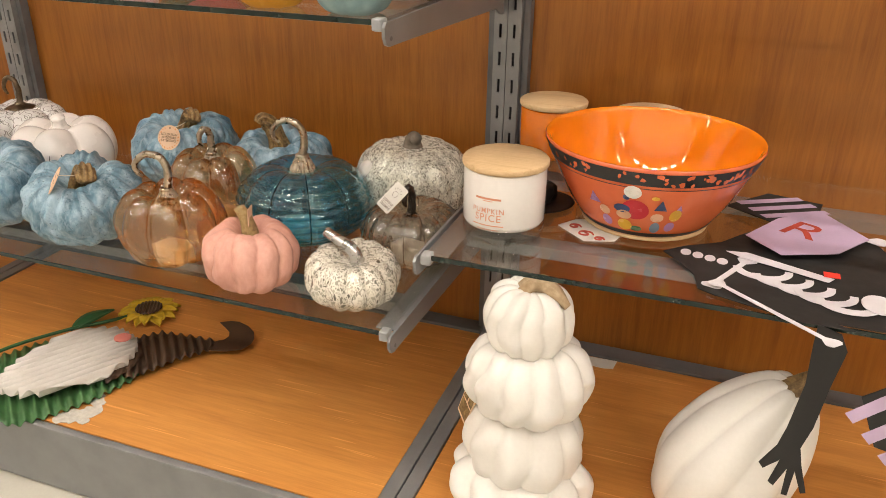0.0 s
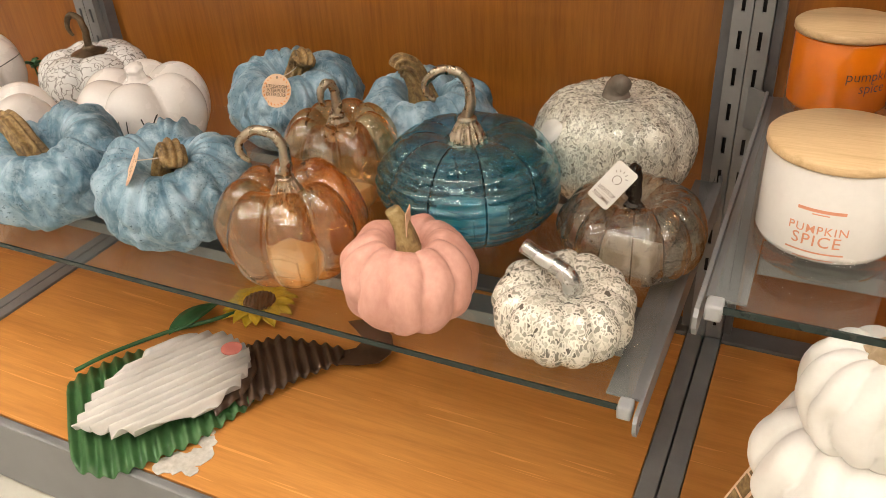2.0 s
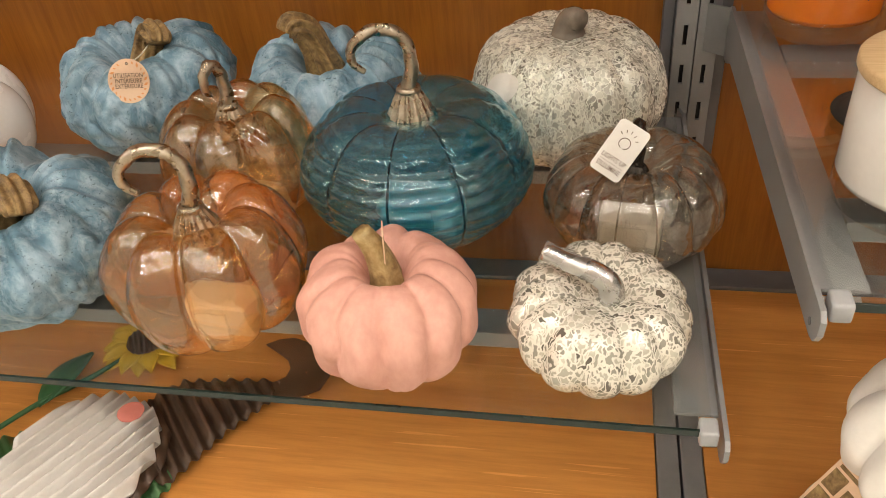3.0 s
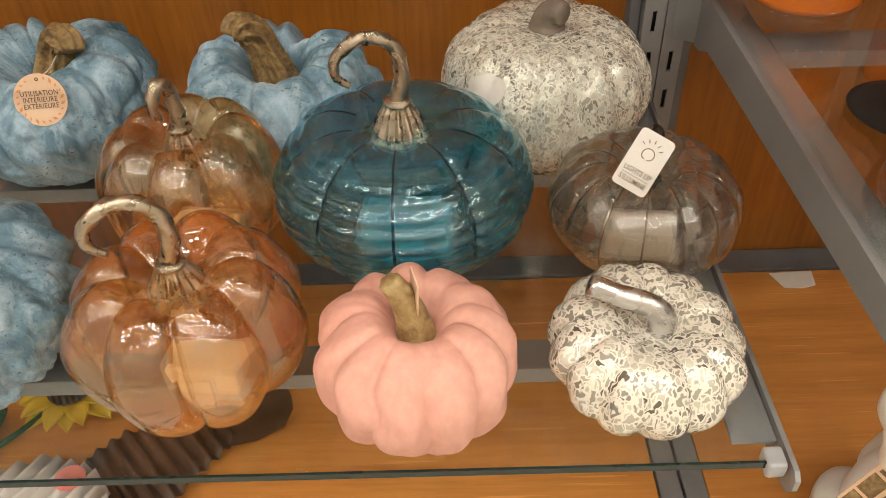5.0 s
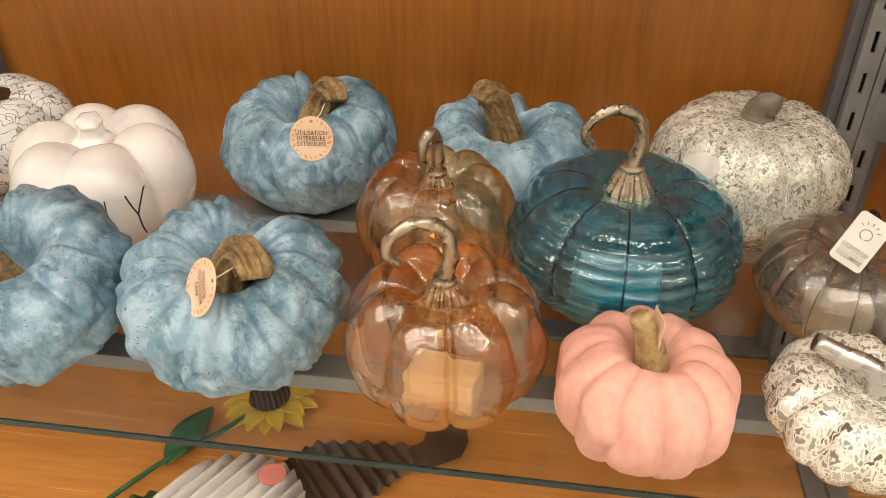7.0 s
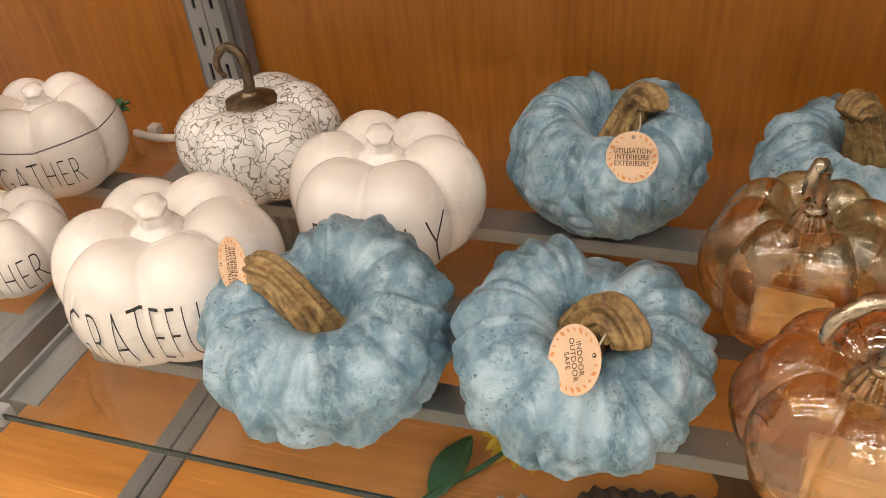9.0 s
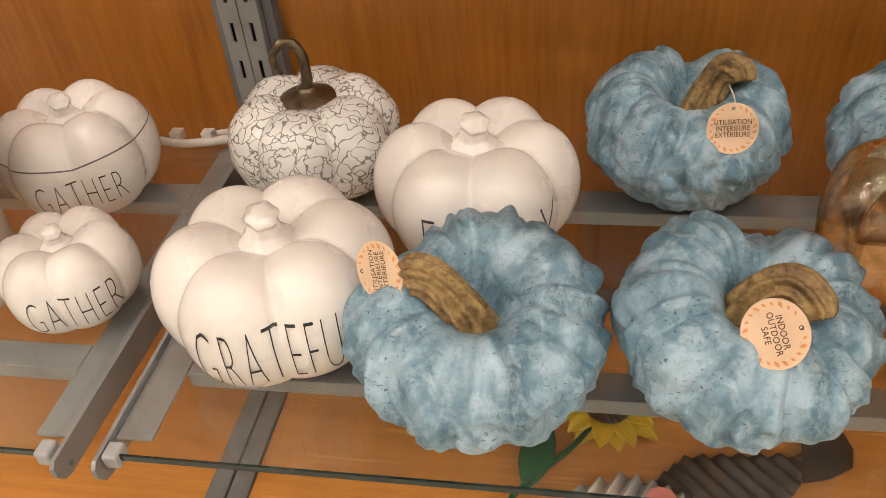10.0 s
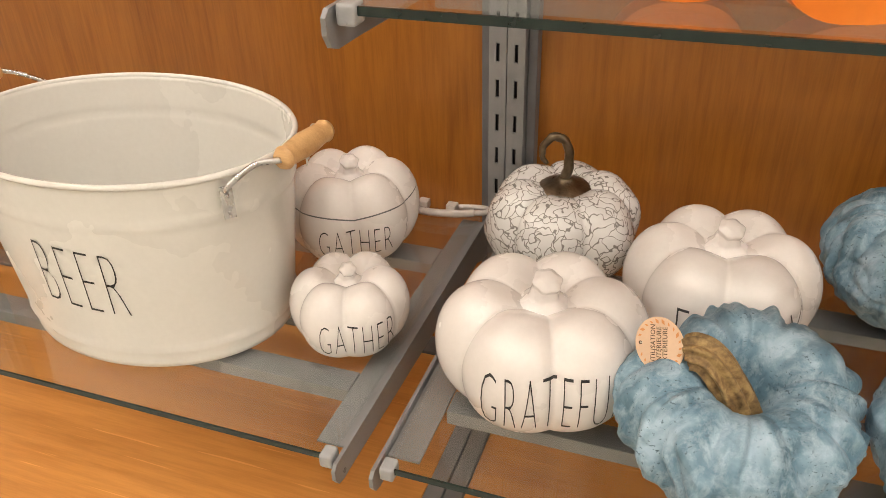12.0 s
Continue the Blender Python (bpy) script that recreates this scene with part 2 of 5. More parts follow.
def corrugated(outline, angle, pitch, amp, z, thick=0.0012):
    """Corrugated sheet steel cut to an outline; ridges run across the given angle."""
    a = radians(angle)
    d, n = (math.cos(a), math.sin(a)), (-math.sin(a), math.cos(a))
    us = [x * d[0] + y * d[1] for x, y in outline]
    lo, hi = min(us) + 1e-5, max(us) - 1e-5
    steps = int((hi - lo) / pitch * 10)
    bm = bmesh.new()
    last = None
    for i in range(steps + 1):
        u = lo + (hi - lo) * i / steps
        sp = inside_spans(outline, d, n, u)
        if not sp:
            continue
        h = z + amp * math.sin(2 * math.pi * u / pitch)
        row = []
        for k in range(7):
            v = sp[0] + (sp[1] - sp[0]) * k / 6
            row.append((d[0] * u + n[0] * v, d[1] * u + n[1] * v))
        top = [bm.verts.new((*q, h + thick)) for q in row]
        bot = [bm.verts.new((*q, h)) for q in row]
        ring = top + bot[::-1]
        if last:
            m = len(ring)
            for k in range(m):
                bm.faces.new((last[k], last[(k + 1) % m], ring[(k + 1) % m], ring[k]))
        else:
            bm.faces.new(ring[::-1])
        last = ring
    bm.faces.new(last)
    bmesh.ops.recalc_face_normals(bm, faces=bm.faces)
    return bm

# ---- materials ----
# One laminate: panel colour lowered, deck colour raised, to stand in for light falloff.
PANEL = wood("maple_laminate_upright_dimmed", (0.165, 0.048, 0.005), (0.262, 0.088, 0.0095), (0.365, 0.137, 0.018), "z", 0.36)
DECK = wood("maple_laminate_flat_brightened", (0.45, 0.172, 0.034), (0.60, 0.25, 0.056), (0.71, 0.325, 0.082), "x", 0.33, 1.0, 0.4)
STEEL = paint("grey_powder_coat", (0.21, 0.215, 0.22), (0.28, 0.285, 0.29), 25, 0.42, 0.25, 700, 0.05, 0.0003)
# Darker copy of the grey coat; shade on sides and gaps put into colour.
STEEL_SHADED = paint("shaded_grey_powder_coat", (0.12, 0.122, 0.128), (0.17, 0.172, 0.18), 25, 0.5, 0.2, 700, 0.2, 0.0003)
SLOT_SHADE = paint("slot_shade_black", (0.012, 0.012, 0.013), (0.02, 0.02, 0.02), 30, 0.8)
CLIP = paint("grey_plastic", (0.30, 0.31, 0.32), (0.37, 0.38, 0.39), 40, 0.35)
SHELF_GLASS = thin_glass("shelf_glass", (0.955, 0.968, 0.962), 0.006, 0.0, 60, 1.5)
GLASS_EDGE = paint("green_glass_edge", (0.006, 0.016, 0.014), (0.012, 0.026, 0.022), 60, 0.15)
FLOOR_MAT = paint("floor_vinyl", (0.52, 0.50, 0.44), (0.62, 0.60, 0.53), 9, 0.4, 0, 220, 0.1)
PLAIN = paint("shop_wall_paint", (0.62, 0.58, 0.52), (0.70, 0.66, 0.60), 3, 0.7)
CEILING = paint("ceiling_tile", (0.74, 0.74, 0.72), (0.8, 0.8, 0.78), 6, 0.85)
CERAMIC = paint("white_ceramic", (0.745, 0.715, 0.695), (0.79, 0.765, 0.745), 10, 0.28, 0, 240, 0.05, 0.0003, coat=0.3)
INK = paint("black_ink", (0.012, 0.012, 0.012), (0.03, 0.03, 0.03), 60, 0.5)
ENAMEL = paint("cream_enamel", (0.70, 0.695, 0.655), (0.75, 0.745, 0.705), 5, 0.28, 0, 200, 0.008, 0.0002, coat=0.2)
BRIGHT = paint("bright_steel", (0.5, 0.5, 0.5), (0.65, 0.65, 0.65), 60, 0.28, 1.0)
PALE_WOOD = wood("pale_pine", (0.50, 0.31, 0.14), (0.68, 0.47, 0.25), (0.78, 0.58, 0.34), "x", 0.5, 3.0)
HANDLE_WOOD = wood("turned_beech", (0.45, 0.24, 0.09), (0.60, 0.36, 0.15), (0.68, 0.43, 0.2), "x", 0.42, 4.0)
PEWTER = paint("aged_pewter", (0.33, 0.28, 0.205), (0.54, 0.475, 0.385), 130, 0.3, 1.0, 500, 0.4)
BRONZE = paint("dark_bronze", (0.10, 0.075, 0.05), (0.24, 0.19, 0.13), 90, 0.36, 1.0, 500, 0.4)
STUB = paint("smoky_brown_glass", (0.14, 0.115, 0.09), (0.24, 0.20, 0.165), 60, 0.2)
SMOKE_STEM = paint("dark_bronze_stem", (0.03, 0.026, 0.022), (0.09, 0.08, 0.07), 70, 0.25, 0.7)
TAG = paint("tan_card", (0.72, 0.50, 0.34), (0.78, 0.57, 0.40), 30, 0.75)
TAG_INK = paint("brown_ink", (0.10, 0.055, 0.03), (0.14, 0.08, 0.05), 60, 0.7)
TAG_DECO = paint("orange_print", (0.68, 0.28, 0.10), (0.72, 0.33, 0.14), 60, 0.7)
CARD = paint("white_card", (0.72, 0.70, 0.66), (0.78, 0.76, 0.72), 30, 0.65)
TWINE = paint("white_twine", (0.68, 0.62, 0.52), (0.75, 0.7, 0.6), 200, 0.8)
WHITE_RESIN = paint("white_resin", (0.77, 0.75, 0.71), (0.82, 0.805, 0.77), 14, 0.42, 0, 260, 0.08)
DRY_STEM = paint("dry_tan_stem", (0.30, 0.20, 0.10), (0.55, 0.42, 0.27), 120, 0.75, 0, 500, 0.5)


def blue_material():
    m, nt, p, _ = nodes_of("chalky_blue_plaster")
    v = coords(nt)
    st = coords(nt, (1, 1, 0.4))
    big = noise_of(nt, coords(nt, (1, 1, 0.55)), 34, 4, 0.55, 0.5)
    dry = noise_of(nt, st, 95, 6, 0.7, 0.4)
    col = ramp(nt, big, [(0.32, (0.055, 0.130, 0.180)), (0.46, (0.120, 0.230, 0.310)), (0.57, (0.205, 0.335, 0.430)), (0.68, (0.340, 0.480, 0.585))])
    col = mix(nt, ramp(nt, dry, [(0.46, (0, 0, 0)), (0.66, (0.6, 0.6, 0.6))]), col, (0.43, 0.56, 0.66))
    sp = noise_of(nt, coords(nt, (1, 1, 1.9)), 330, 2, 0.5)
    spots = noise_of(nt, v, 30, 2, 0.5)
    gate = mix(nt, 1.0, ramp(nt, sp, [(0.63, (0, 0, 0)), (0.69, (0.85, 0.85, 0.85))]), ramp(nt, spots, [(0.38, (0.15, 0.15, 0.15)), (0.6, (1, 1, 1))]), "MULTIPLY")
    col = mix(nt, gate, col, (0.040, 0.085, 0.115))
    nt.links.new(col, p.inputs["Base Color"])
    p.inputs["Roughness"].default_value = 0.5
    hgt = mix(nt, 0.35, dry, sp)
    fine = bump(nt, hgt, 0.6, 0.0018)
    drape = add(nt, "ShaderNodeTexNoise", Scale=62, Detail=2, Roughness=0.5, Distortion=0.6)
    drape.noise_type = "RIDGED_MULTIFRACTAL"
    nt.links.new(coords(nt, (1, 1, 0.33)), drape.inputs["Vector"])
    b2 = nt.nodes.new("ShaderNodeBump")
    b2.invert = True
    b2.inputs["Strength"].default_value, b2.inputs["Distance"].default_value = 0.35, 0.003
    nt.links.new(drape.outputs["Fac"], b2.inputs["Height"])
    nt.links.new(fine, b2.inputs["Normal"])
    nt.links.new(b2.outputs["Normal"], p.inputs["Normal"])
    return m


def pink_material():
    m, nt, p, _ = nodes_of("matte_pink_plaster")
    v = coords(nt, (1, 1, 0.5))
    big, fine = noise_of(nt, v, 22, 5, 0.6), noise_of(nt, v, 190, 4)
    col = ramp(nt, big, [(0.3, (0.62, 0.31, 0.245)), (0.7, (0.70, 0.395, 0.32))])
    nt.links.new(mix(nt, 0.2, col, ramp(nt, fine, [(0.35, (0.55, 0.24, 0.19)), (0.65, (0.82, 0.48, 0.4))])), p.inputs["Base Color"])
    p.inputs["Roughness"].default_value = 0.6
    bump(nt, fine, 0.15, 0.0006, p.inputs["Normal"])
    return m


def stem_material(name, c1, c2, c3):
    m, nt, p, _ = nodes_of(name)
    v = coords(nt)
    a, b = noise_of(nt, v, 60, 5, 0.6, 1.0), noise_of(nt, v, 300, 4)
    col = ramp(nt, a, [(0.3, c1), (0.5, c2), (0.72, c3)])
    nt.links.new(mix(nt, 0.25, col, ramp(nt, b, [(0.35, c1), (0.65, c3)])), p.inputs["Base Color"])
    p.inputs["Roughness"].default_value = 0.55
    bump(nt, b, 0.4, 0.001, p.inputs["Normal"])
    return m


def cell_material(name, body, gap, scale, width, rough=0.25, stretch=(1, 1, 1), clear=0.0, metal=0.0, pits=None, warp=0.4):
    """Crackle: pale islands parted by veins; the veins may be clear glass."""
    m, nt, p, out = nodes_of(name)
    v = coords(nt, stretch)
    nz = add(nt, "ShaderNodeTexNoise", Scale=scale * 0.6, Detail=2)
    nt.links.new(v, nz.inputs["Vector"])
    wv = mix(nt, warp / scale * 4, v, nz.outputs["Color"], "ADD")
    vo = add(nt, "ShaderNodeTexVoronoi", Scale=scale, Randomness=1.0)
    vo.feature = "DISTANCE_TO_EDGE"
    nt.links.new(wv, vo.inputs["Vector"])
    vc = add(nt, "ShaderNodeTexVoronoi", Scale=scale, Randomness=1.0)
    nt.links.new(wv, vc.inputs["Vector"])
    vein = ramp(nt, vo.outputs["Distance"], [(width * 0.6, (1, 1, 1)), (width * 1.4, (0, 0, 0))])
    tone = ramp(nt, noise_of(nt, v, 30, 4), [(0.3, tuple(c * 0.85 for c in body)), (0.7, body)])
    if pits:
        sep = nt.nodes.new("ShaderNodeSeparateColor")
        nt.links.new(vc.outputs["Color"], sep.inputs[0])
        cell = ramp(nt, sep.outputs[0], [(0.0, pits), (0.16, tuple(0.5 * (a + b) for a, b in zip(pits, body))), (0.5, body), (0.95, tuple(min(1.0, c * 1.7) for c in body))])
        tone = mix(nt, 0.85, tone, cell)
        shine = ramp(nt, sep.outputs[1], [(0.45, (rough,) * 3), (0.6, (rough * 0.55,) * 3)])
        nt.links.new(shine, p.inputs["Roughness"])
        geo = nt.nodes.new("ShaderNodeNewGeometry")
        off = mix(nt, 1.0, vc.outputs["Color"], (0.5, 0.5, 0.5), "SUBTRACT")
        tilt = nt.nodes.new("ShaderNodeVectorMath")
        tilt.operation = "MULTIPLY_ADD"
        tilt.inputs[1].default_value = (0.30, 0.30, 0.30)
        nt.links.new(off, tilt.inputs[0])
        nt.links.new(geo.outputs["Normal"], tilt.inputs[2])
        unit = nt.nodes.new("ShaderNodeVectorMath")
        unit.operation = "NORMALIZE"
        nt.links.new(tilt.outputs[0], unit.inputs[0])
        nt.links.new(unit.outputs[0], p.inputs["Normal"])
    else:
        p.inputs["Roughness"].default_value = rough
        bump(nt, vo.outputs["Distance"], 0.1, 0.001, p.inputs["Normal"])
    p.inputs["Metallic"].default_value = metal
    nt.links.new(mix(nt, vein, tone, gap), p.inputs["Base Color"])
    p.inputs["Coat Weight"].default_value = 0.06 if pits else 0.3
    if clear:
        tr = nt.nodes.new("ShaderNodeBsdfTransparent")
        ms = nt.nodes.new("ShaderNodeMixShader")
        fac = mix(nt, 1.0, vein, (clear,) * 3, "MULTIPLY")
        nt.links.new(fac, ms.inputs[0])
        nt.links.new(p.outputs[0], ms.inputs[1])
        nt.links.new(tr.outputs[0], ms.inputs[2])
        nt.links.new(ms.outputs[0], out.inputs["Surface"])
    return m


BLUE = blue_material()
PINK = pink_material()
BROWN_STEM = stem_material("brown_gilt_stem", (0.045, 0.024, 0.010), (0.20, 0.12, 0.045), (0.50, 0.35, 0.15))
OCHRE_STEM = stem_material("ochre_stem", (0.16, 0.10, 0.04), (0.36, 0.25, 0.10), (0.55, 0.43, 0.22))
MERCURY = cell_material("silver_flake_glass", (0.40, 0.40, 0.345), (0.70, 0.70, 0.62), 270, 0.115, 0.30, (1, 1, 0.75), 0.0, 0.2, (0.11, 0.10, 0.08), 0.8)
CRACKLE = cell_material("cream_crackle_mercury", (0.35, 0.34, 0.285), (0.78, 0.75, 0.66), 215, 0.125, 0.22, (1, 1, 0.6), 0.0, 0.15, (0.09, 0.08, 0.065), 0.9)
MOTTLED = cell_material("white_mottled_glass", (0.74, 0.745, 0.74), (0.33, 0.32, 0.305), 78, 0.042, 0.10, (1, 1, 1), 0.3, warp=0.9)
COPPER_GLASS = thin_glass("amber_glass", (0.97, 0.72, 0.44), 0.0, 0.36, 50, 2.3, (1, 1, 0.7), (1.0, 0.92, 0.82), None, (0.035, (0.80, 0.40, 0.14)), 1.09)
TEAL_GLASS = thin_glass("teal_glass", (0.15, 0.62, 0.76), 0.0, 0.32, 34, 2.0, (1, 1, 3.2), (0.85, 0.98, 1.0), 30, (0.15, (0.01, 0.37, 0.54)), 1.09)
SMOKE_GLASS = thin_glass("smoke_glass", (0.77, 0.72, 0.63), 0.0, 0.36, 50, 2.25, (1, 1, 0.7), (1, 1, 1), None, (0.05, (0.40, 0.36, 0.29)), 1.09)
TEAL_RIB = thin_glass("crease_dark_teal_glass", (0.06, 0.34, 0.44), 0.02, 0.0, 60, 1.7)
SMOKE_RIB = thin_glass("crease_dark_smoke_glass", (0.72, 0.67, 0.60), 0.02, 0.0, 60, 2.2)
CLEAR_GLASS = thin_glass("clear_jar_glass", (0.94, 0.95, 0.94), 0.01, 0.0, 60, 1.5)
WAX = paint("white_wax_glaze", (0.76, 0.74, 0.72), (0.80, 0.78, 0.76), 12, 0.22, 0, 200, 0.04, 0.0003, coat=0.4)
ORANGE_WAX = paint("orange_glaze", (0.78, 0.185, 0.004), (0.84, 0.22, 0.008), 12, 0.2, 0, 200, 0.04, 0.0003, coat=0.5)
CORAL_INK = paint("coral_ink", (0.68, 0.28, 0.17), (0.72, 0.32, 0.2), 40, 0.5)
BOWL_IN = paint("glossy_orange_melamine", (0.92, 0.245, 0.003), (0.95, 0.275, 0.005), 6, 0.04, 0, 120, 0.004, 0.0002, coat=0.6, rvar=0.02)
BOWL_OUT = paint("coral_melamine", (0.74, 0.15, 0.05), (0.80, 0.19, 0.075), 8, 0.2, 0, 160, 0.03, 0.0003, coat=0.4)

# ---- setting ----
BAY, POST_L, POST_R = 0.9105, 0.0325, 0.943
POST_Y, BACK_Y, DECK_Z = 0.180, 0.208, 0.231
X0, X1 = POST_L - BAY, POST_R + BAY

floor = lone("floor", box(-3.5, 5.0, -3.0, 0.6, FLOOR - 0.05, FLOOR), FLOOR_MAT, "cream speckled vinyl shop floor", "floor", kind="structure", smooth=False)
for i in range(-7, 10):
    for j in range(5):
        x, y = i * 0.305 + 0.05, -0.316 - j * 0.305
        part("tile", box(x + 0.001, x + 0.304, y + 0.001 - 0.305 + 0.001, y, FLOOR, FLOOR + 0.003, 0.0), FLOOR_MAT, floor, smooth=False)
lone("ceiling", box(-3.5, 5.0, -3.0, 0.6, CEIL, CEIL + 0.05), CEILING, "white tiled shop ceiling", "ceiling", kind="structure", smooth=False)
lone("wall_south", box(-3.5, 5.0, -3.05, -3.0, FLOOR, CEIL), PLAIN, "plain beige wall across the aisle", "wall", kind="structure", smooth=False)
lone("wall_west", box(-3.55, -3.5, -3.0, 0.6, FLOOR, CEIL), PLAIN, "plain beige shop side wall", "wall", kind="structure", smooth=False)
lone("wall_east", box(5.0, 5.05, -3.0, 0.6, FLOOR, CEIL), PLAIN, "plain beige shop side wall", "wall", kind="structure", smooth=False)
lone("wall_north", box(-3.5, 5.0, BACK_Y + 0.03, BACK_Y + 0.08, FLOOR, CEIL), PLAIN, "plain beige wall behind the shelving", "wall", kind="structure", smooth=False)

lamp_mat, lnt, lp, lo = nodes_of("fluorescent_diffuser")
lp.inputs["Base Color"].default_value = (0.8, 0.8, 0.8, 1)
lp.inputs["Emission Color"].default_value = (1.0, 0.918, 0.79, 1)
lp.inputs["Emission Strength"].default_value = 46.0
for cx in (-3.0, -2.2, -1.4, -0.6, 0.2, 1.0, 1.8, 2.6, 3.4, 4.2):
    for cy in (-2.65, -1.95, -1.25, -0.55):
        t = thing("ceiling_light", "lit fluorescent troffer set in the ceiling", "ceiling light", (cx, cy, CEIL), group="ceiling lights")
        part("frame", box(-0.22, 0.22, -0.12, 0.12, -0.03, -0.001, 0.004), STEEL, t, smooth=False)
        part("diffuser", box(-0.20, 0.20, -0.040, 0.040, -0.034, -0.0305), lamp_mat, t, "glowing warm white diffuser", smooth=False)

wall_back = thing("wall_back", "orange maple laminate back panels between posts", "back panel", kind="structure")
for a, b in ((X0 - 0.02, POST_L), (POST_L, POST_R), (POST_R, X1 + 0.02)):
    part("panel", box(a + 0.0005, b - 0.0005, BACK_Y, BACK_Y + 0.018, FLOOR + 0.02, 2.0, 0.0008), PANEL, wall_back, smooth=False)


def post(x):
    """A pair of slotted steel uprights."""
    t = thing("upright_post", "pair of slotted grey steel shelf posts", "shelf post", (x, POST_Y, 0), group="shelf posts")
    pitch, sw, sh = 0.0381, 0.0038, 0.019
    z0, z1, off = 0.13, 1.9, 0.0055
    for cx in (-0.00975, 0.00975):
        bm = bmesh.new()
        hw = 0.0092
        for a, b in ((-hw, -sw / 2), (sw / 2, hw)):
            box(cx + a, cx + b, 0, 0.0025, z0, z1, 0, bm)
        k = 0
        while z0 + off + k * pitch < z1:
            za = z0 + off + k * pitch - (pitch - sh)
            box(cx - sw / 2, cx + sw / 2, 0, 0.0025, max(za, z0), min(z0 + off + k * pitch, z1), 0, bm)
            k += 1
        box(cx - hw, cx - hw + 0.0015, 0.0025, BACK_Y - POST_Y, z0, z1, 0, bm)
        box(cx + hw - 0.0015, cx + hw, 0.0025, BACK_Y - POST_Y, z0, z1, 0, bm)
        part("channel", bm, STEEL, t, smooth=False)
        # Near-black sheet stands in for the shade inside the slots.
        part("cavity", box(cx - hw + 0.002, cx + hw - 0.002, 0.008, 0.010, z0, z1), SLOT_SHADE, t, "black sheet painted as shade behind the slots", smooth=False)
    # Both flanges take the darkened coat, so side shade sits in their colour.
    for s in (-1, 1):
        part("flange", box(min(s * 0.0198, s * 0.0295), max(s * 0.0198, s * 0.0295), 0.010, BACK_Y - POST_Y - 0.0005, z0, z1, 0.0008), STEEL_SHADED, t, "side flange with shade put into its grey", smooth=False)
    return t


for x in (X0, POST_L, POST_R, X1):
    post(x)

base_deck = thing("base_deck", "low orange maple laminate base deck with grey steel edges", "base deck", kind="structure")
DF = -0.268
for a, b in ((X0, POST_L), (POST_L, POST_R), (POST_R, X1)):
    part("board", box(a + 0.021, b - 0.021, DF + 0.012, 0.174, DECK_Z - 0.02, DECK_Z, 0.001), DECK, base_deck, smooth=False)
    part("kick_plate", box(a + 0.001, b - 0.001, DF - 0.002, DF + 0.010, FLOOR + 0.003, DECK_Z + 0.001, 0.003), STEEL, base_deck, "grey steel kick plate", smooth=False)
    part("back_rail", box(a + 0.021, b - 0.021, 0.175, BACK_Y - 0.001, DECK_Z - 0.02, DECK_Z + 0.004, 0.002), STEEL_SHADED, base_deck, "grey steel back rail", smooth=False)
for x in (X0, POST_L, POST_R, X1):
    for s in (-1, 1):
        part("cross_rail", box(x + min(s * 0.001, s * 0.020), x + max(s * 0.001, s * 0.020), DF + 0.011, POST_Y - 0.002, DECK_Z - 0.02, DECK_Z + 0.003, 0.0015), STEEL, base_deck, "grey steel cross rail", smooth=False)


def bracket_bm(x, z, s):
    """A deep steel bracket plate with a rounded nose, under the end of a shelf."""
    prof = [(-0.218, 0.005), (0.166, 0.005), (0.166, -0.043), (0.152, -0.041), (0.130, -0.031), (-0.185, -0.0185), (-0.211, -0.0180), (-0.218, -0.0155), (-0.2225, -0.008), (-0.2225, 0.001)]
    bm = bmesh.new()
    a = [bm.verts.new((x, y, z + h)) for y, h in prof]
    b = [bm.verts.new((x + s * 0.003, y, z + h)) for y, h in prof]
    bm.faces.new(a)
    bm.faces.new(b[::-1])
    for i in range(len(prof)):
        j = (i + 1) % len(prof)
        bm.faces.new((a[i], b[i], b[j], a[j]))
    bmesh.ops.recalc_face_normals(bm, faces=bm.faces)
    return bm


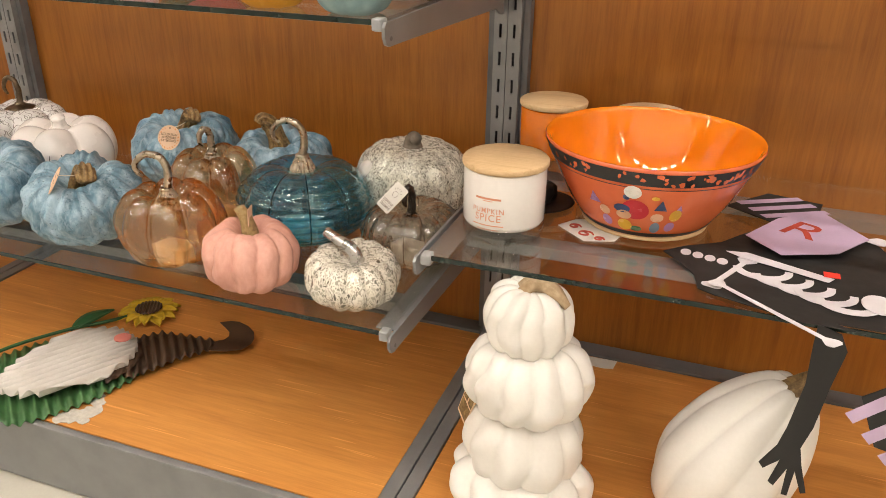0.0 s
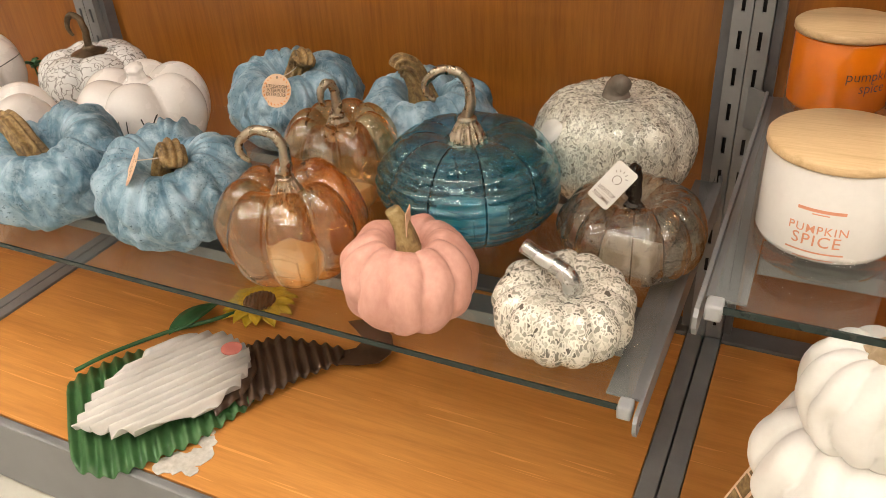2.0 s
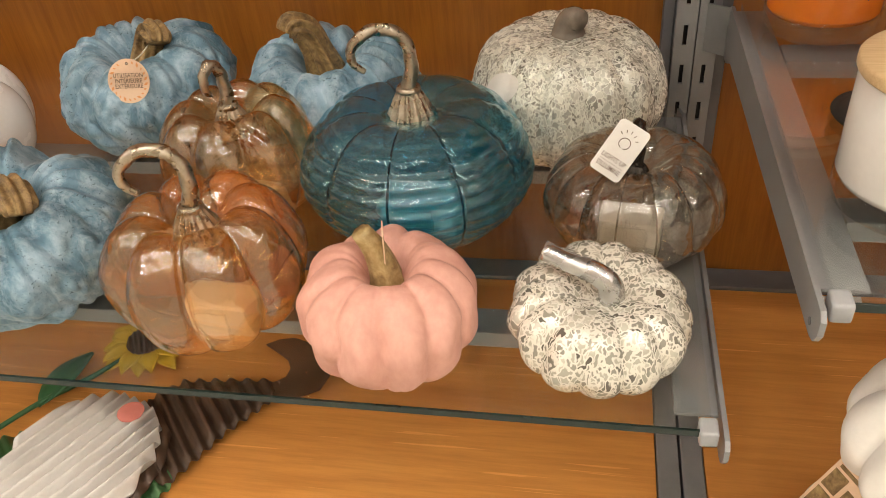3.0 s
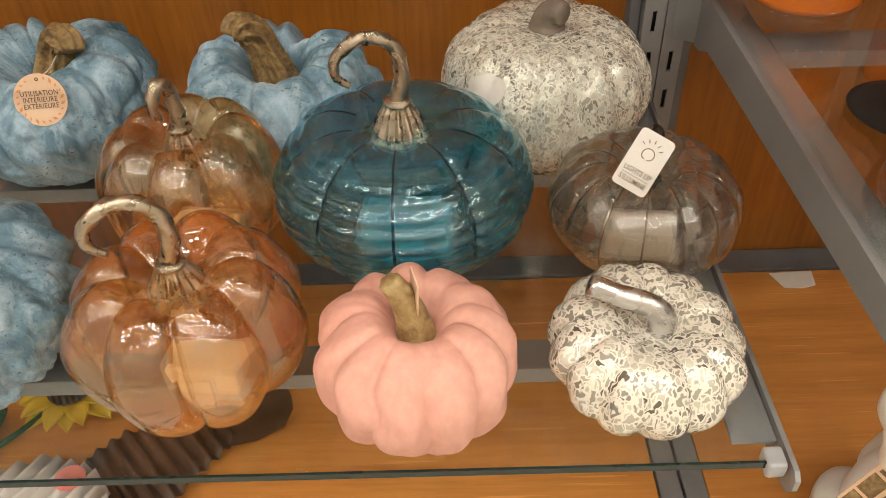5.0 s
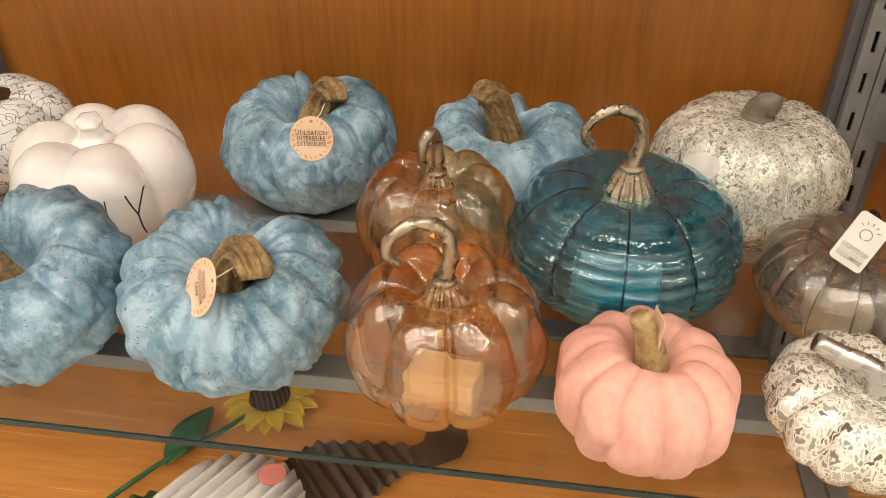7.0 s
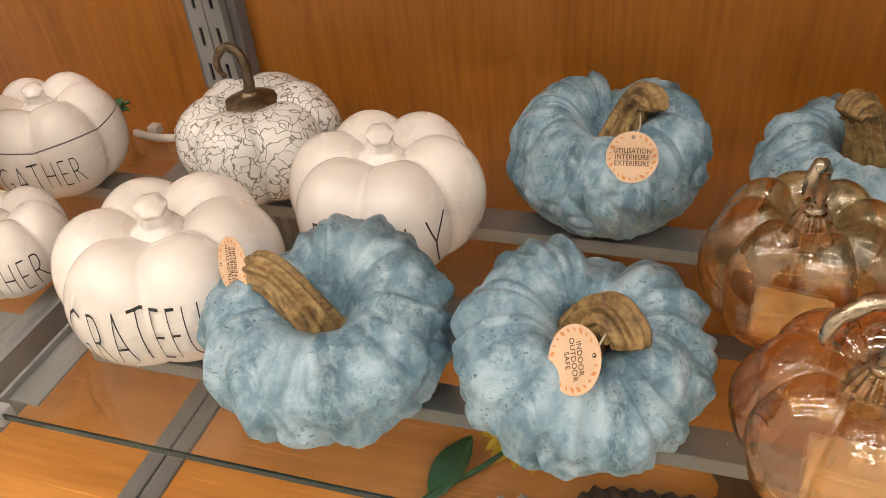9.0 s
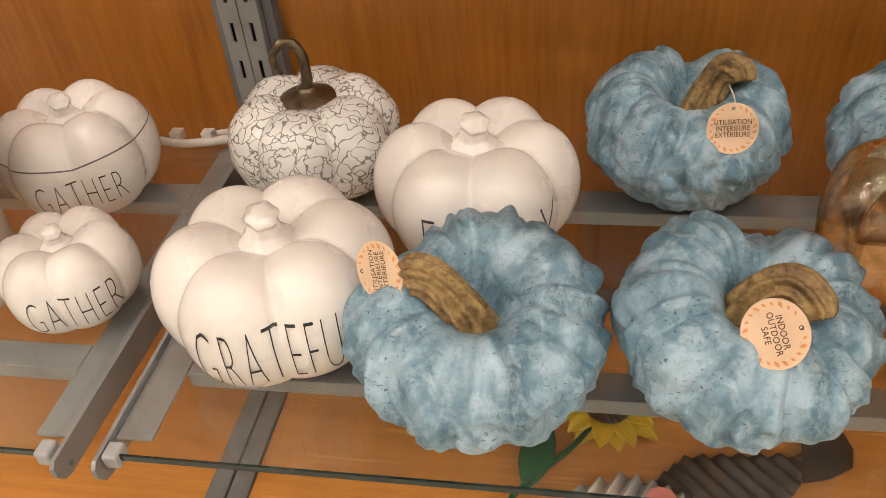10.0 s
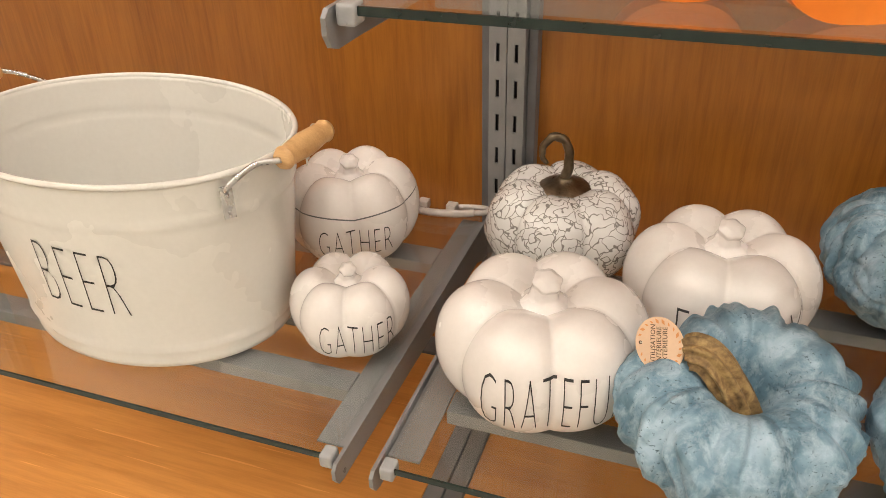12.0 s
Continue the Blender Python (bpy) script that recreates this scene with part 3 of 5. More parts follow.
def glass_shelf(x0, x1, z, label, lip=False, hooks=(0.0, 0.0)):
    """Glass on a steel frame: two side brackets with ledges, two crossbars, two clips."""
    t = thing("glass_shelf", label, "glass shelf", group="glass shelves")
    part("pane", box(x0 + 0.006, x1 - 0.006, -0.2112, 0.170, z - 0.0055, z), SHELF_GLASS, t, "clear glass pane", smooth=False).visible_shadow = False
    part("front_edge", box(x0 + 0.006, x1 - 0.006, -0.2130, -0.2114, z - 0.0052, z - 0.0003, 0.0), GLASS_EDGE, t, "dark green polished glass edge", smooth=False)
    for x, s, back in ((x0, -1, hooks[0]), (x1, 1, hooks[1])):
        br = part("bracket", bracket_bm(x, z - 0.006, s), STEEL, t, "grey steel bracket", smooth=False)
        bm = bmesh.new()
        for dx, y in ((0.0, 0.166), (0.003 * s, 0.166), (0.003 * s + back, 0.1785), (back, 0.1785)):
            bm.verts.new((x + dx, y, z - 0.047))
        bm.faces.new(list(bm.verts))
        g = bmesh.ops.extrude_face_region(bm, geom=list(bm.faces))
        bmesh.ops.translate(bm, vec=(0, 0, 0.044), verts=[v for v in g["geom"] if isinstance(v, bmesh.types.BMVert)])
        bmesh.ops.recalc_face_normals(bm, faces=bm.faces)
        part("hook", bm, STEEL, br, "bent tab that hooks into the post", smooth=False)
        # Flat dark disc in place of a hole; its shade is only colour.
        rv = bmesh.new()
        bmesh.ops.create_cone(rv, cap_ends=True, segments=14, radius1=0.0022, radius2=0.0022, depth=0.0006, matrix=Matrix.Translation((x + s * 0.0032, -0.208, z - 0.017)) @ Matrix.Rotation(math.pi / 2, 4, "Y"))
        part("hole", rv, STEEL_SHADED, br, "dark disc painted as a punched hole", smooth=False)
        a, b = sorted((x - s * 0.0005, x - s * 0.026))
        part("ledge", box(a, b, -0.195, 0.168, z - 0.0085, z - 0.0065), STEEL, t, smooth=False)
        a, b = sorted((x - s * 0.0025, x - s * 0.0135))
        part("clip", box(a, b, -0.2165, -0.203, z - 0.0105, z + 0.0015, 0.0022), CLIP, t, "light grey plastic clip")
    for y0, y1 in ((-0.137, -0.112), (0.068, 0.100)):
        part("crossbar", box(x0 + 0.027, x1 - 0.027, y0, y1, z - 0.020, z - 0.0065, 0.001), STEEL, t, "grey steel crossbar", smooth=False)
    if lip:
        part("front_rail", box(x0 + 0.02, x1 - 0.02, -0.2175, -0.2140, z - 0.0075, z - 0.0005, 0.001), CLIP, t, "pale grey front rail", smooth=False)
    return t


GL = 0.456
glass_shelf(0.0470, 0.9365, GL, "long glass shelf on grey steel brackets, crowded with pumpkins", False, (-0.0048, -0.0032))
glass_shelf(X0 + 0.0105, 0.0135, GL - 0.003, "glass shelf on grey steel brackets with white crockery", False, (0.0, 0.0093))
glass_shelf(0.9700, X1 - 0.0105, 0.559, "raised glass shelf on grey steel brackets holding candles", False, (-0.0173, 0.0))
glass_shelf(0.0470, 0.9380, 0.790, "upper glass shelf on grey steel brackets with small pumpkins", False, (-0.0048, -0.0047))
glass_shelf(0.9690, X1 - 0.0105, 0.850, "upper glass shelf with a pale steel front rail", True, (-0.0163, 0.0))


# ---- pumpkins ----
def curl(base, h, out, az, r=0.0045, back=1.0):
    """A hooked metal stalk from its base, curling over to the azimuth."""
    a = radians(az)
    dx, dy = math.cos(a) * out, math.sin(a) * out
    b = Vector(base)
    pts = [b, b + Vector((-dx * 0.12, -dy * 0.12, h * 0.45)), b + Vector((dx * 0.02, dy * 0.02, h * 0.85)), b + Vector((dx * 0.5, dy * 0.5, h)), b + Vector((dx * 0.95, dy * 0.95, h * 0.82)), b + Vector((dx * 1.05, dy * 1.05, h * 0.55)), b + Vector((dx * 0.82, dy * 0.82, h * 0.36 * back))]
    return tube(pts, [r * 1.25, r * 1.1, r, r, r * 0.85, r * 0.7, r * 0.45], 34, 12, 3, 0.12, 40.0)


def body_top(fn):
    return min(fn(1.0, 2 * math.pi * j / 8)[2] for j in range(8))


def cap_bm(z, r, h, flutes=14):
    """A fluted bell that narrows into the stalk."""
    prof = [(1.0, 0.0), (1.04, 0.06), (0.98, 0.14), (0.80, 0.40), (0.60, 0.68), (0.46, 0.86), (0.50, 0.92), (0.44, 1.0)]
    us = np.linspace(0, 1, len(prof))

    def fn(u, a):
        k = r * np.interp(u, us, [p[0] for p in prof]) * (1 + 0.09 * math.cos(flutes * a) * math.sin(math.pi * min(1, u * 1.15)))
        return (k * math.cos(a), k * math.sin(a), z + h * np.interp(u, us, [p[1] for p in prof]))
    return grid_surface(fn, 24, 112)


def skirt_bm(z, r):
    """A thin pointed leaf collar lying on the crown."""
    return grid_surface(lambda u, a: (r * (1.25 - u) * (1 + 0.13 * math.cos(7 * a) + 0.03 * math.cos(42 * a)) * math.cos(a), r * (1.25 - u) * (1 + 0.13 * math.cos(7 * a) + 0.03 * math.cos(42 * a)) * math.sin(a), z + 0.007 * u ** 0.6 + 0.0007 * math.cos(42 * a)), 8, 168)


def low_cap(z, r, h):
    prof = [(r, -0.002), (r * 1.02, 0.0), (r * 0.93, h * 0.30), (r * 0.72, h * 0.52), (r * 0.45, h * 0.70), (r * 0.30, h * 0.85), (r * 0.24, h)]
    return grid_surface(lambda u, a: (np.interp(u, np.linspace(0, 1, 7), [p[0] for p in prof]) * (1 + 0.03 * math.cos(28 * a) * (1 - u)) * math.cos(a), np.interp(u, np.linspace(0, 1, 7), [p[0] for p in prof]) * (1 + 0.03 * math.cos(28 * a) * (1 - u)) * math.sin(a), z + np.interp(u, np.linspace(0, 1, 7), [p[1] for p in prof])), 16, 84)


def lobed(name, label, category, fn, mat, at, rot=(0, 0, 0), nu=64, nv=128, group="pumpkins"):
    t = thing(name, label, category, at, rot, group)
    b = part("body", grid_surface(fn, nu, nv), mat, t)
    return t, b


def blue_fn(R, H, seed, cleft):
    """A heart-shaped squash: rounded ribs, draped folds, a deep crown and a cleft towards one azimuth."""
    base = gourd_fn(R, H, 15, 0.0, H * 0.50, 0.31, 1.0, seed, 0.05, 0.65, 0.2)
    c0 = radians(cleft)

    def fn(u, a):
        x, y, z = base(u, a)
        t = math.pi * (0.012 + 0.976 * u)
        s, c = math.sin(t), -math.cos(t)
        d = Vector((math.cos(a) * 1.2, math.sin(a) * 1.2, c * 0.9 + seed))
        aa = a + 0.20 * noise.noise(d * 1.5) + 0.10 * c
        rib = abs(math.sin(15 * aa / 2)) ** 0.7
        fold = abs(noise.noise(Vector((math.cos(aa) * 4.6, math.sin(aa) * 4.6, c * 1.7 + seed * 3))))
        fine = abs(noise.noise(Vector((math.cos(aa) * 8.5 + 5, math.sin(aa) * 8.5, c * 3.6 + seed))))
        side = (0.25 + 0.75 * s)
        k = 1 - 0.060 * (1 - rib) * side + 0.115 * (fold - 0.2) * side + 0.060 * (fine - 0.2) * side
        g = math.exp(-((math.atan2(math.sin(a - c0), math.cos(a - c0)) / 0.36) ** 2))
        up = max(0.0, c + 0.35) / 1.35
        k *= 1 - 0.17 * g * up
        z -= H * g * up * 0.30 * s
        if c > 0:
            z -= H * 0.10 * (1 - rib) * s * c
            z += H * 0.14 * (fold - 0.2) * s * c
        return (x * k, y * k, z)
    return fn


def blue_pumpkin(label, at, rot, R, H, stem, seed, cleft):
    fn = blue_fn(R, H, seed, cleft)
    t, b = lobed("artificial_pumpkin", label, "pumpkin", fn, BLUE, at, rot, 120, 260, "blue pumpkins")
    part("stem", tube(stem, [0.027, 0.0165, 0.0118, 0.0112, 0.0115, 0.0085], 44, 72, 9, 0.17, 2.5), BROWN_STEM, t, "gilded brown ridged stem")
    settle(t, GL)
    return t


def glass_pumpkin(label, at, R, H, ribs, crease, mat, hook, az, rot=0, ripple=0.0, sharp=0.5, dip=0.3, stem_mat=None, capr=0.02, caph=0.022, rib_mat=None, rib_r=0.0011, collar=False, base=(0.023, 0.026)):
    fn = gourd_fn(R, H, ribs, crease, H * dip, 0.35, sharp, at[0], 0.035, 0.72, 0.3, 0, 0, 9, 0, ripple, 34)
    t, b = lobed("glass_pumpkin", label, "pumpkin", fn, mat, at, (0, 0, rot), 110 if ripple else 84, 180, "glass pumpkins")
    zt = body_top(fn)
    # Tubes of deeper tint laid in the creases; their darkness is put into colour.
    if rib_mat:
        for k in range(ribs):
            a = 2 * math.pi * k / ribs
            part("rib", tube([Vector(fn(u, a)) for u in np.linspace(0.06, 0.93, 22)], [rib_r * 0.7, rib_r, rib_r, rib_r * 0.7], 60, 8), rib_mat, t, "moulded glass seam, crease dark put into its tint" if k == 0 else "")
    w, h = base
    bm = box(-w, w, -w * 0.55, w * 0.55, 0.004, h, 0.0025)
    box(-w * 0.5, w * 0.45, -w * 0.62, -w * 0.56, 0.006, h * 0.9, 0.0, bm)
    bmesh.ops.rotate(bm, cent=(0, 0, 0), matrix=Matrix.Rotation(radians(-rot - 8), 3, "Z"), verts=bm.verts)
    part("light_base", bm, CARD, t, "pale battery light base inside", smooth=False)
    part("cap", cap_bm(zt - 0.003, capr, caph), stem_mat or PEWTER, t, "fluted metal cap")
    if collar:
        part("collar", skirt_bm(zt - 0.002, capr), PEWTER, t, "embossed leaf collar")
    part("stem", curl((0, 0, zt + caph - 0.006), *hook, az - rot), stem_mat or PEWTER, t, "curled metal stem")
    settle(t, GL)
    return t


def ceramic_pumpkin(label, at, R, H, word, wide, high, az, zt, rot=0, lid=False, rest=0.456, roll=0.0):
    fn = gourd_fn(R, H, 6, 0.115, H * 0.24, 0.40, 0.80, 0.3, 0.0, 0.60, 0.2, 0, 0, 9, radians(90 - rot), 0.0, 14, 1.5)
    t, b = lobed("ceramic_pumpkin", label, "pumpkin", fn, CERAMIC, at, (0, 0, rot), 72, 144, "white ceramic pumpkins")
    top = body_top(fn)
    k = R / 0.08
    part("knob", tube([(0, 0, top - 0.010 * k), (0, 0, top - 0.001 * k), (0.0, 0.0, top + 0.009 * k), (0.001, -0.001, top + 0.017 * k), (0.002, -0.003, top + 0.023 * k), (0.0025, -0.004, top + 0.0262 * k)], [0.036 * k, 0.023 * k, 0.0115 * k, 0.0092 * k, 0.0108 * k, 0.006 * k], 40, 36, 6, 0.06), CERAMIC, t, "short ceramic stalk")
    bm = text_bm(word, 0.05, 0.5, -0.029, 1.16, 1, 3)
    w = max(v.co.x for v in bm.verts) - min(v.co.x for v in bm.verts)
    h = max(v.co.y for v in bm.verts) - min(v.co.y for v in bm.verts)
    bmesh.ops.scale(bm, vec=(wide / w, high / h, 1), verts=bm.verts)
    part("lettering", wrap(bm, b, (0, 0, zt), az - rot, 0, 0.0012, roll), INK, t, "thin black hand lettering")
    if lid:
        # Raised grey band; the shade of the lid joint is put into its colour.
        ring = [b.data.vertices[i].co.copy() for i in range(144 * 44, 144 * 45)]
        bm = bmesh.new()
        n = len(ring)
        rows = [[bm.verts.new((c.x * (1 + e), c.y * (1 + e), c.z + h)) for c in ring] for e, h in ((0.0005, -0.0009), (0.006, 0.0), (0.0005, 0.0009))]
        for a, c in zip(rows, rows[1:]):
            for j in range(n):
                bm.faces.new((a[j], a[(j + 1) % n], c[(j + 1) % n], c[j]))
        part("lid_seam", bm, STEEL_SHADED, t, "grey band painted as the shadow gap under the lid")
    settle(t, rest)
    return t


blue_pumpkin("chalky blue artificial pumpkin with a long arched brown stem", (0.2820, -0.1195, 0), (14, 4, 0), 0.0820, 0.0985, [(0.000, -0.014, 0.040), (-0.003, -0.012, 0.060), (-0.014, -0.006, 0.083), (-0.027, -0.001, 0.096), (-0.037, 0.001, 0.097), (-0.041, 0.001, 0.095)], 1.0, 138)
blue_pumpkin("chalky blue artificial pumpkin with a thick curled stem and tag", (0.4432, -0.1080, 0), (15, 5, 0), 0.0770, 0.0985, [(0.0, -0.004, 0.042), (-0.001, -0.002, 0.062), (0.004, 0.002, 0.084), (0.014, 0.000, 0.096), (0.024, -0.010, 0.094), (0.026, -0.015, 0.090)], 4.2, 84)
blue_pumpkin("dusty blue artificial pumpkin with a round paper tag", (0.4335, 0.1200, 0), (8, 0, 0), 0.0815, 0.1075, [(0.008, -0.010, 0.046), (0.010, -0.006, 0.070), (0.016, 0.0, 0.094), (0.024, 0.001, 0.108), (0.032, -0.006, 0.108), (0.033, -0.010, 0.104)], 7.7, 86)
blue_pumpkin("dusty blue artificial pumpkin against the back panel", (0.6214, 0.1070, 0), (8, 0, 0), 0.0770, 0.1065, [(0.002, 0, 0.044), (0.0, 0, 0.070), (-0.005, 0.002, 0.096), (-0.011, 0.001, 0.116), (-0.019, -0.006, 0.124), (-0.022, -0.010, 0.120)], 2.9, 66)

glass_pumpkin("amber glass pumpkin with a curled pewter stem", (0.6018, -0.1413, 0), 0.0690, 0.1095, 8, 0.20, COPPER_GLASS, (0.046, 0.034), 200, 12, 0, 0.5, 0.30, None, 0.0175, 0.027)
glass_pumpkin("amber glass pumpkin behind its twin", (0.5758, -0.0104, 0), 0.0650, 0.1150, 8, 0.17, COPPER_GLASS, (0.036, 0.014), 235, 30, 0, 0.5, 0.30, None, 0.0165, 0.026)
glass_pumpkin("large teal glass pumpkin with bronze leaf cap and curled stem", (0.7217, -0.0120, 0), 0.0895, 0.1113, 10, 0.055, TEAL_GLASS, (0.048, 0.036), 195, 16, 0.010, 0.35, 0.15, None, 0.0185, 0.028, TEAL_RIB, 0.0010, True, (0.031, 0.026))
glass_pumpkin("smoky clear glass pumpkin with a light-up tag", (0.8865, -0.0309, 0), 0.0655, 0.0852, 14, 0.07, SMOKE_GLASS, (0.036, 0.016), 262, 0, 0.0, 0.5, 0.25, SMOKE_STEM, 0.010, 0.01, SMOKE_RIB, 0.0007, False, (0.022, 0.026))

fn = gourd_fn(0.0840, 0.1208, 14, 0.05, 0.012, 0.4, 0.8, 2.0, 0.03, 0.7)
t, b = lobed("glass_pumpkin", "silver flake mercury glass pumpkin with a stub stem", "pumpkin", fn, MERCURY, (0.8319, 0.1082, 0), (0, 0, 0), 72, 160, "glass pumpkins")
part("stem", tube([(0, 0, 0.105), (0, -0.001, 0.117), (0.004, -0.006, 0.125), (0.010, -0.012, 0.126)], [0.016, 0.012, 0.010, 0.0085], 14, 16), STUB, t, "smoky brown glass stub stem")
bm = bmesh.new()
bmesh.ops.create_grid(bm, x_segments=8, y_segments=8, size=1)
for v in bm.verts:
    q = Vector((v.co.x, v.co.y))
    m = max(abs(q.x), abs(q.y))
    if q.length > 0:
        q = q * (m / q.length)
    v.co = (q.x * 0.016, q.y * 0.011, 0)
part("sticker", wrap(bm, b, (-0.034, -0.012, 0.0), -110, 62), CARD, t, "oval pale pink sticker")
settle(t, GL)
fn = gourd_fn(0.0570, 0.066, 13, 0.10, 0.018, 0.42, 0.7, 5.0, 0.05, 0.66)
t, b = lobed("glass_pumpkin", "small cream crackle mercury glass pumpkin with silver stem", "pumpkin", fn, CRACKLE, (0.8615, -0.1523, 0), (6, 3, 10), 72, 160, "glass pumpkins")
part("stem", tube([(0.006, 0.0, 0.044), (0.004, 0.0, 0.060), (-0.006, 0.004, 0.068), (-0.022, 0.010, 0.072), (-0.036, 0.016, 0.076)], [0.0085, 0.0075, 0.007, 0.006, 0.0062], 20, 14), BRIGHT, t, "hammered silver stem")
settle(t, GL)
fn = gourd_fn(0.0582, 0.0810, 11, 0.125, 0.034, 0.25, 0.75, 3.3, 0.05, 0.60, 0.2, 0.18, 0.040, 9)
t, b = lobed("artificial_pumpkin", "matte salmon pink pumpkin with a tan stem", "pumpkin", fn, PINK, (0.7300, -0.1641, 0), (1, 3, 15), 72, 160, "small pumpkins")
part("stem", tube([(0, 0, 0.044), (0.0, 0.002, 0.064), (-0.005, 0.004, 0.083), (-0.013, 0.004, 0.099)], [0.0155, 0.010, 0.0075, 0.006], 20, 20, 7, 0.1, 1.0), OCHRE_STEM, t, "ridged tan stem")
part("paper_tag", box(-0.0004, 0.0004, -0.004, 0.012, 0.066, 0.100), TAG, t, "folded brown paper tag", smooth=False)
settle(t, GL)

ceramic_pumpkin("white ceramic pumpkin lettered GRATEFUL", (0.1395, -0.0923, 0), 0.0841, 0.1120, "GRATEFUL", 0.102, 0.046, -71, 0.052, 10)
ceramic_pumpkin("white ceramic pumpkin lettered FAMILY, half hidden", (0.2661, 0.0295, 0), 0.0815, 0.1118, "FAMILY", 0.098, 0.044, -75, 0.048, 2)
ceramic_pumpkin("small white ceramic pumpkin lettered GATHER", (-0.0368, -0.0744, 0), 0.0529, 0.0804, "GATHER", 0.064, 0.030, -57, 0.034, 10, rest=GL - 0.003)
ceramic_pumpkin("lidded white ceramic pumpkin jar lettered GATHER", (-0.1021, 0.0715, 0), 0.0709, 0.1092, "GATHER", 0.072, 0.029, -62, 0.044, 14, True, GL - 0.003)

fn = gourd_fn(0.0770, 0.1060, 6, 0.14, 0.022, 0.4, 0.7, 6.1, 0.05, 0.7)
t, b = lobed("glass_pumpkin", "white mottled glass pumpkin with a dark bronze hooked stem", "pumpkin", fn, MOTTLED, (0.1148, 0.0985, 0), (0, 0, 0), 72, 144, "glass pumpkins")
zt = body_top(fn)
part("cap", low_cap(zt + 0.003, 0.027, 0.014), BRONZE, t, "embossed dark bronze cap")
part("stem", curl((0, 0, zt + 0.014), 0.044, 0.022, 190, 0.0042), BRONZE, t, "hooked dark bronze stem")
settle(t, GL)


# ---- tags ----
def facing(at, normal, roll=0.0):
    q = Vector(normal).to_track_quat("Z", "Y").to_matrix().to_4x4()
    return Matrix.Translation(at) @ q @ pose(0, 0, 0, 0, 0, roll)


def round_tag(label, words, at, normal, roll, knot):
    t = thing("paper_tag", label, "tag", group="paper tags")
    t.matrix_world = facing(at, normal, roll)
    r = 0.0190
    part("disc", slab([(r * math.cos(a * math.pi / 24), r * math.sin(a * math.pi / 24)) for a in range(48)], -0.0004, 0.0), TAG, t, "round tan card", smooth=False)
    bm = text_bm(words, 0.0052, 0.86, 0.010, 1.05, 0.9)
    bmesh.ops.translate(bm, vec=(0, 0, 0.0003), verts=bm.verts)
    part("lettering", bm, TAG_INK, t, "small brown capitals", smooth=False)
    bm = bmesh.new()
    for k in range(22):
        a = k / 22 * 2 * math.pi + 0.1
        if abs(math.sin(a)) > 0.96 and math.sin(a) > 0:
            continue
        c = Vector((0.0160 * math.cos(a), 0.0160 * math.sin(a), 0.0003))
        d, e = Vector((math.cos(a + 0.7), math.sin(a + 0.7), 0)), Vector((-math.sin(a + 0.7), math.cos(a + 0.7), 0))
        s = 0.0016 if k % 3 else 0.0024
        bm.faces.new([bm.verts.new(c + d * s), bm.verts.new(c + e * s * 0.5), bm.verts.new(c - d * s), bm.verts.new(c - e * s * 0.5)])
    part("leaf_print", bm, TAG_DECO, t, "orange leaf border", smooth=False)
    bm = slab([(0.0013 * math.cos(a * math.pi / 8), 0.0148 + 0.0013 * math.sin(a * math.pi / 8)) for a in range(16)], 0.0001, 0.0004)
    part("eyelet", bm, TAG_INK, t, smooth=False)
    inv = t.matrix_world.inverted()
    k = inv @ Vector(knot)
    part("twine", tube([(0, 0.0148, 0.0006), (k.x * 0.5 + 0.002, (k.y + 0.0148) / 2 - 0.002, k.z * 0.5 + 0.002), k], [0.0006, 0.0006, 0.0006], 12, 6), TWINE, t, "thin white twine")
    return t


round_tag("round tan paper tag tied to a blue pumpkin stem", "UTILISATION\nINTÉRIEURE\nEXTÉRIEURE", (0.4570, 0.049, 0.545), (0.08, -0.88, 0.42), 0, (0.458, 0.092, 0.558))
round_tag("round tan paper tag hanging beside a curled stem", "INDOOR\nOUTDOOR\nSAFE", (0.4495, -0.1690, 0.5510), (-0.60, -0.58, 0.52), -44, (0.470, -0.122, 0.548))
round_tag("round tan paper tag hanging from an arched stem", "UTILISATION\nINTÉRIEURE\nEXTÉRIEURE", (0.2290, -0.1380, 0.5560), (-0.50, -0.80, 0.34), 112, (0.243, -0.122, 0.553))

t = thing("paper_tag", "white card tag with a bulb drawing on a glass pumpkin", "tag", group="paper tags")
t.matrix_world = facing((0.8735, -0.060, 0.5500), (-0.12, -0.72, 0.66), -27) @ Matrix.Scale(0.86, 4)
pts = []
for cx, cy, a0 in ((0.010, 0.019, 0), (-0.010, 0.019, 90), (-0.010, -0.019, 180), (0.010, -0.019, 270)):
    pts += [(cx + 0.0035 * math.cos(radians(a0 + k * 22.5)), cy + 0.0035 * math.sin(radians(a0 + k * 22.5))) for k in range(5)]
part("card", slab(pts, -0.0004, 0), CARD, t, "white rounded card", smooth=False)
bm = text_bm("LIGHTS UP", 0.0055, 0.82, 0.008)
bmesh.ops.translate(bm, vec=(0, -0.0085, 0.0003), verts=bm.verts)
part("lettering", bm, TAG_INK, t, "grey capitals", smooth=False)
bm = text_bm("S'ILLUMINE", 0.0055, 0.78, 0.008)
bmesh.ops.translate(bm, vec=(0, -0.0160, 0.0003), verts=bm.verts)
part("lettering", bm, TAG_INK, t, "grey capitals", smooth=False)
bm = tube([(0.0045 * math.sin(a) * (1 if abs(a) < 2.4 else 0.6), 0.006 - 0.0045 * math.cos(a + math.pi) * 1.0, 0.0004) for a in np.linspace(-2.7, 2.7, 14)], [0.0003] * 3, 30, 5)
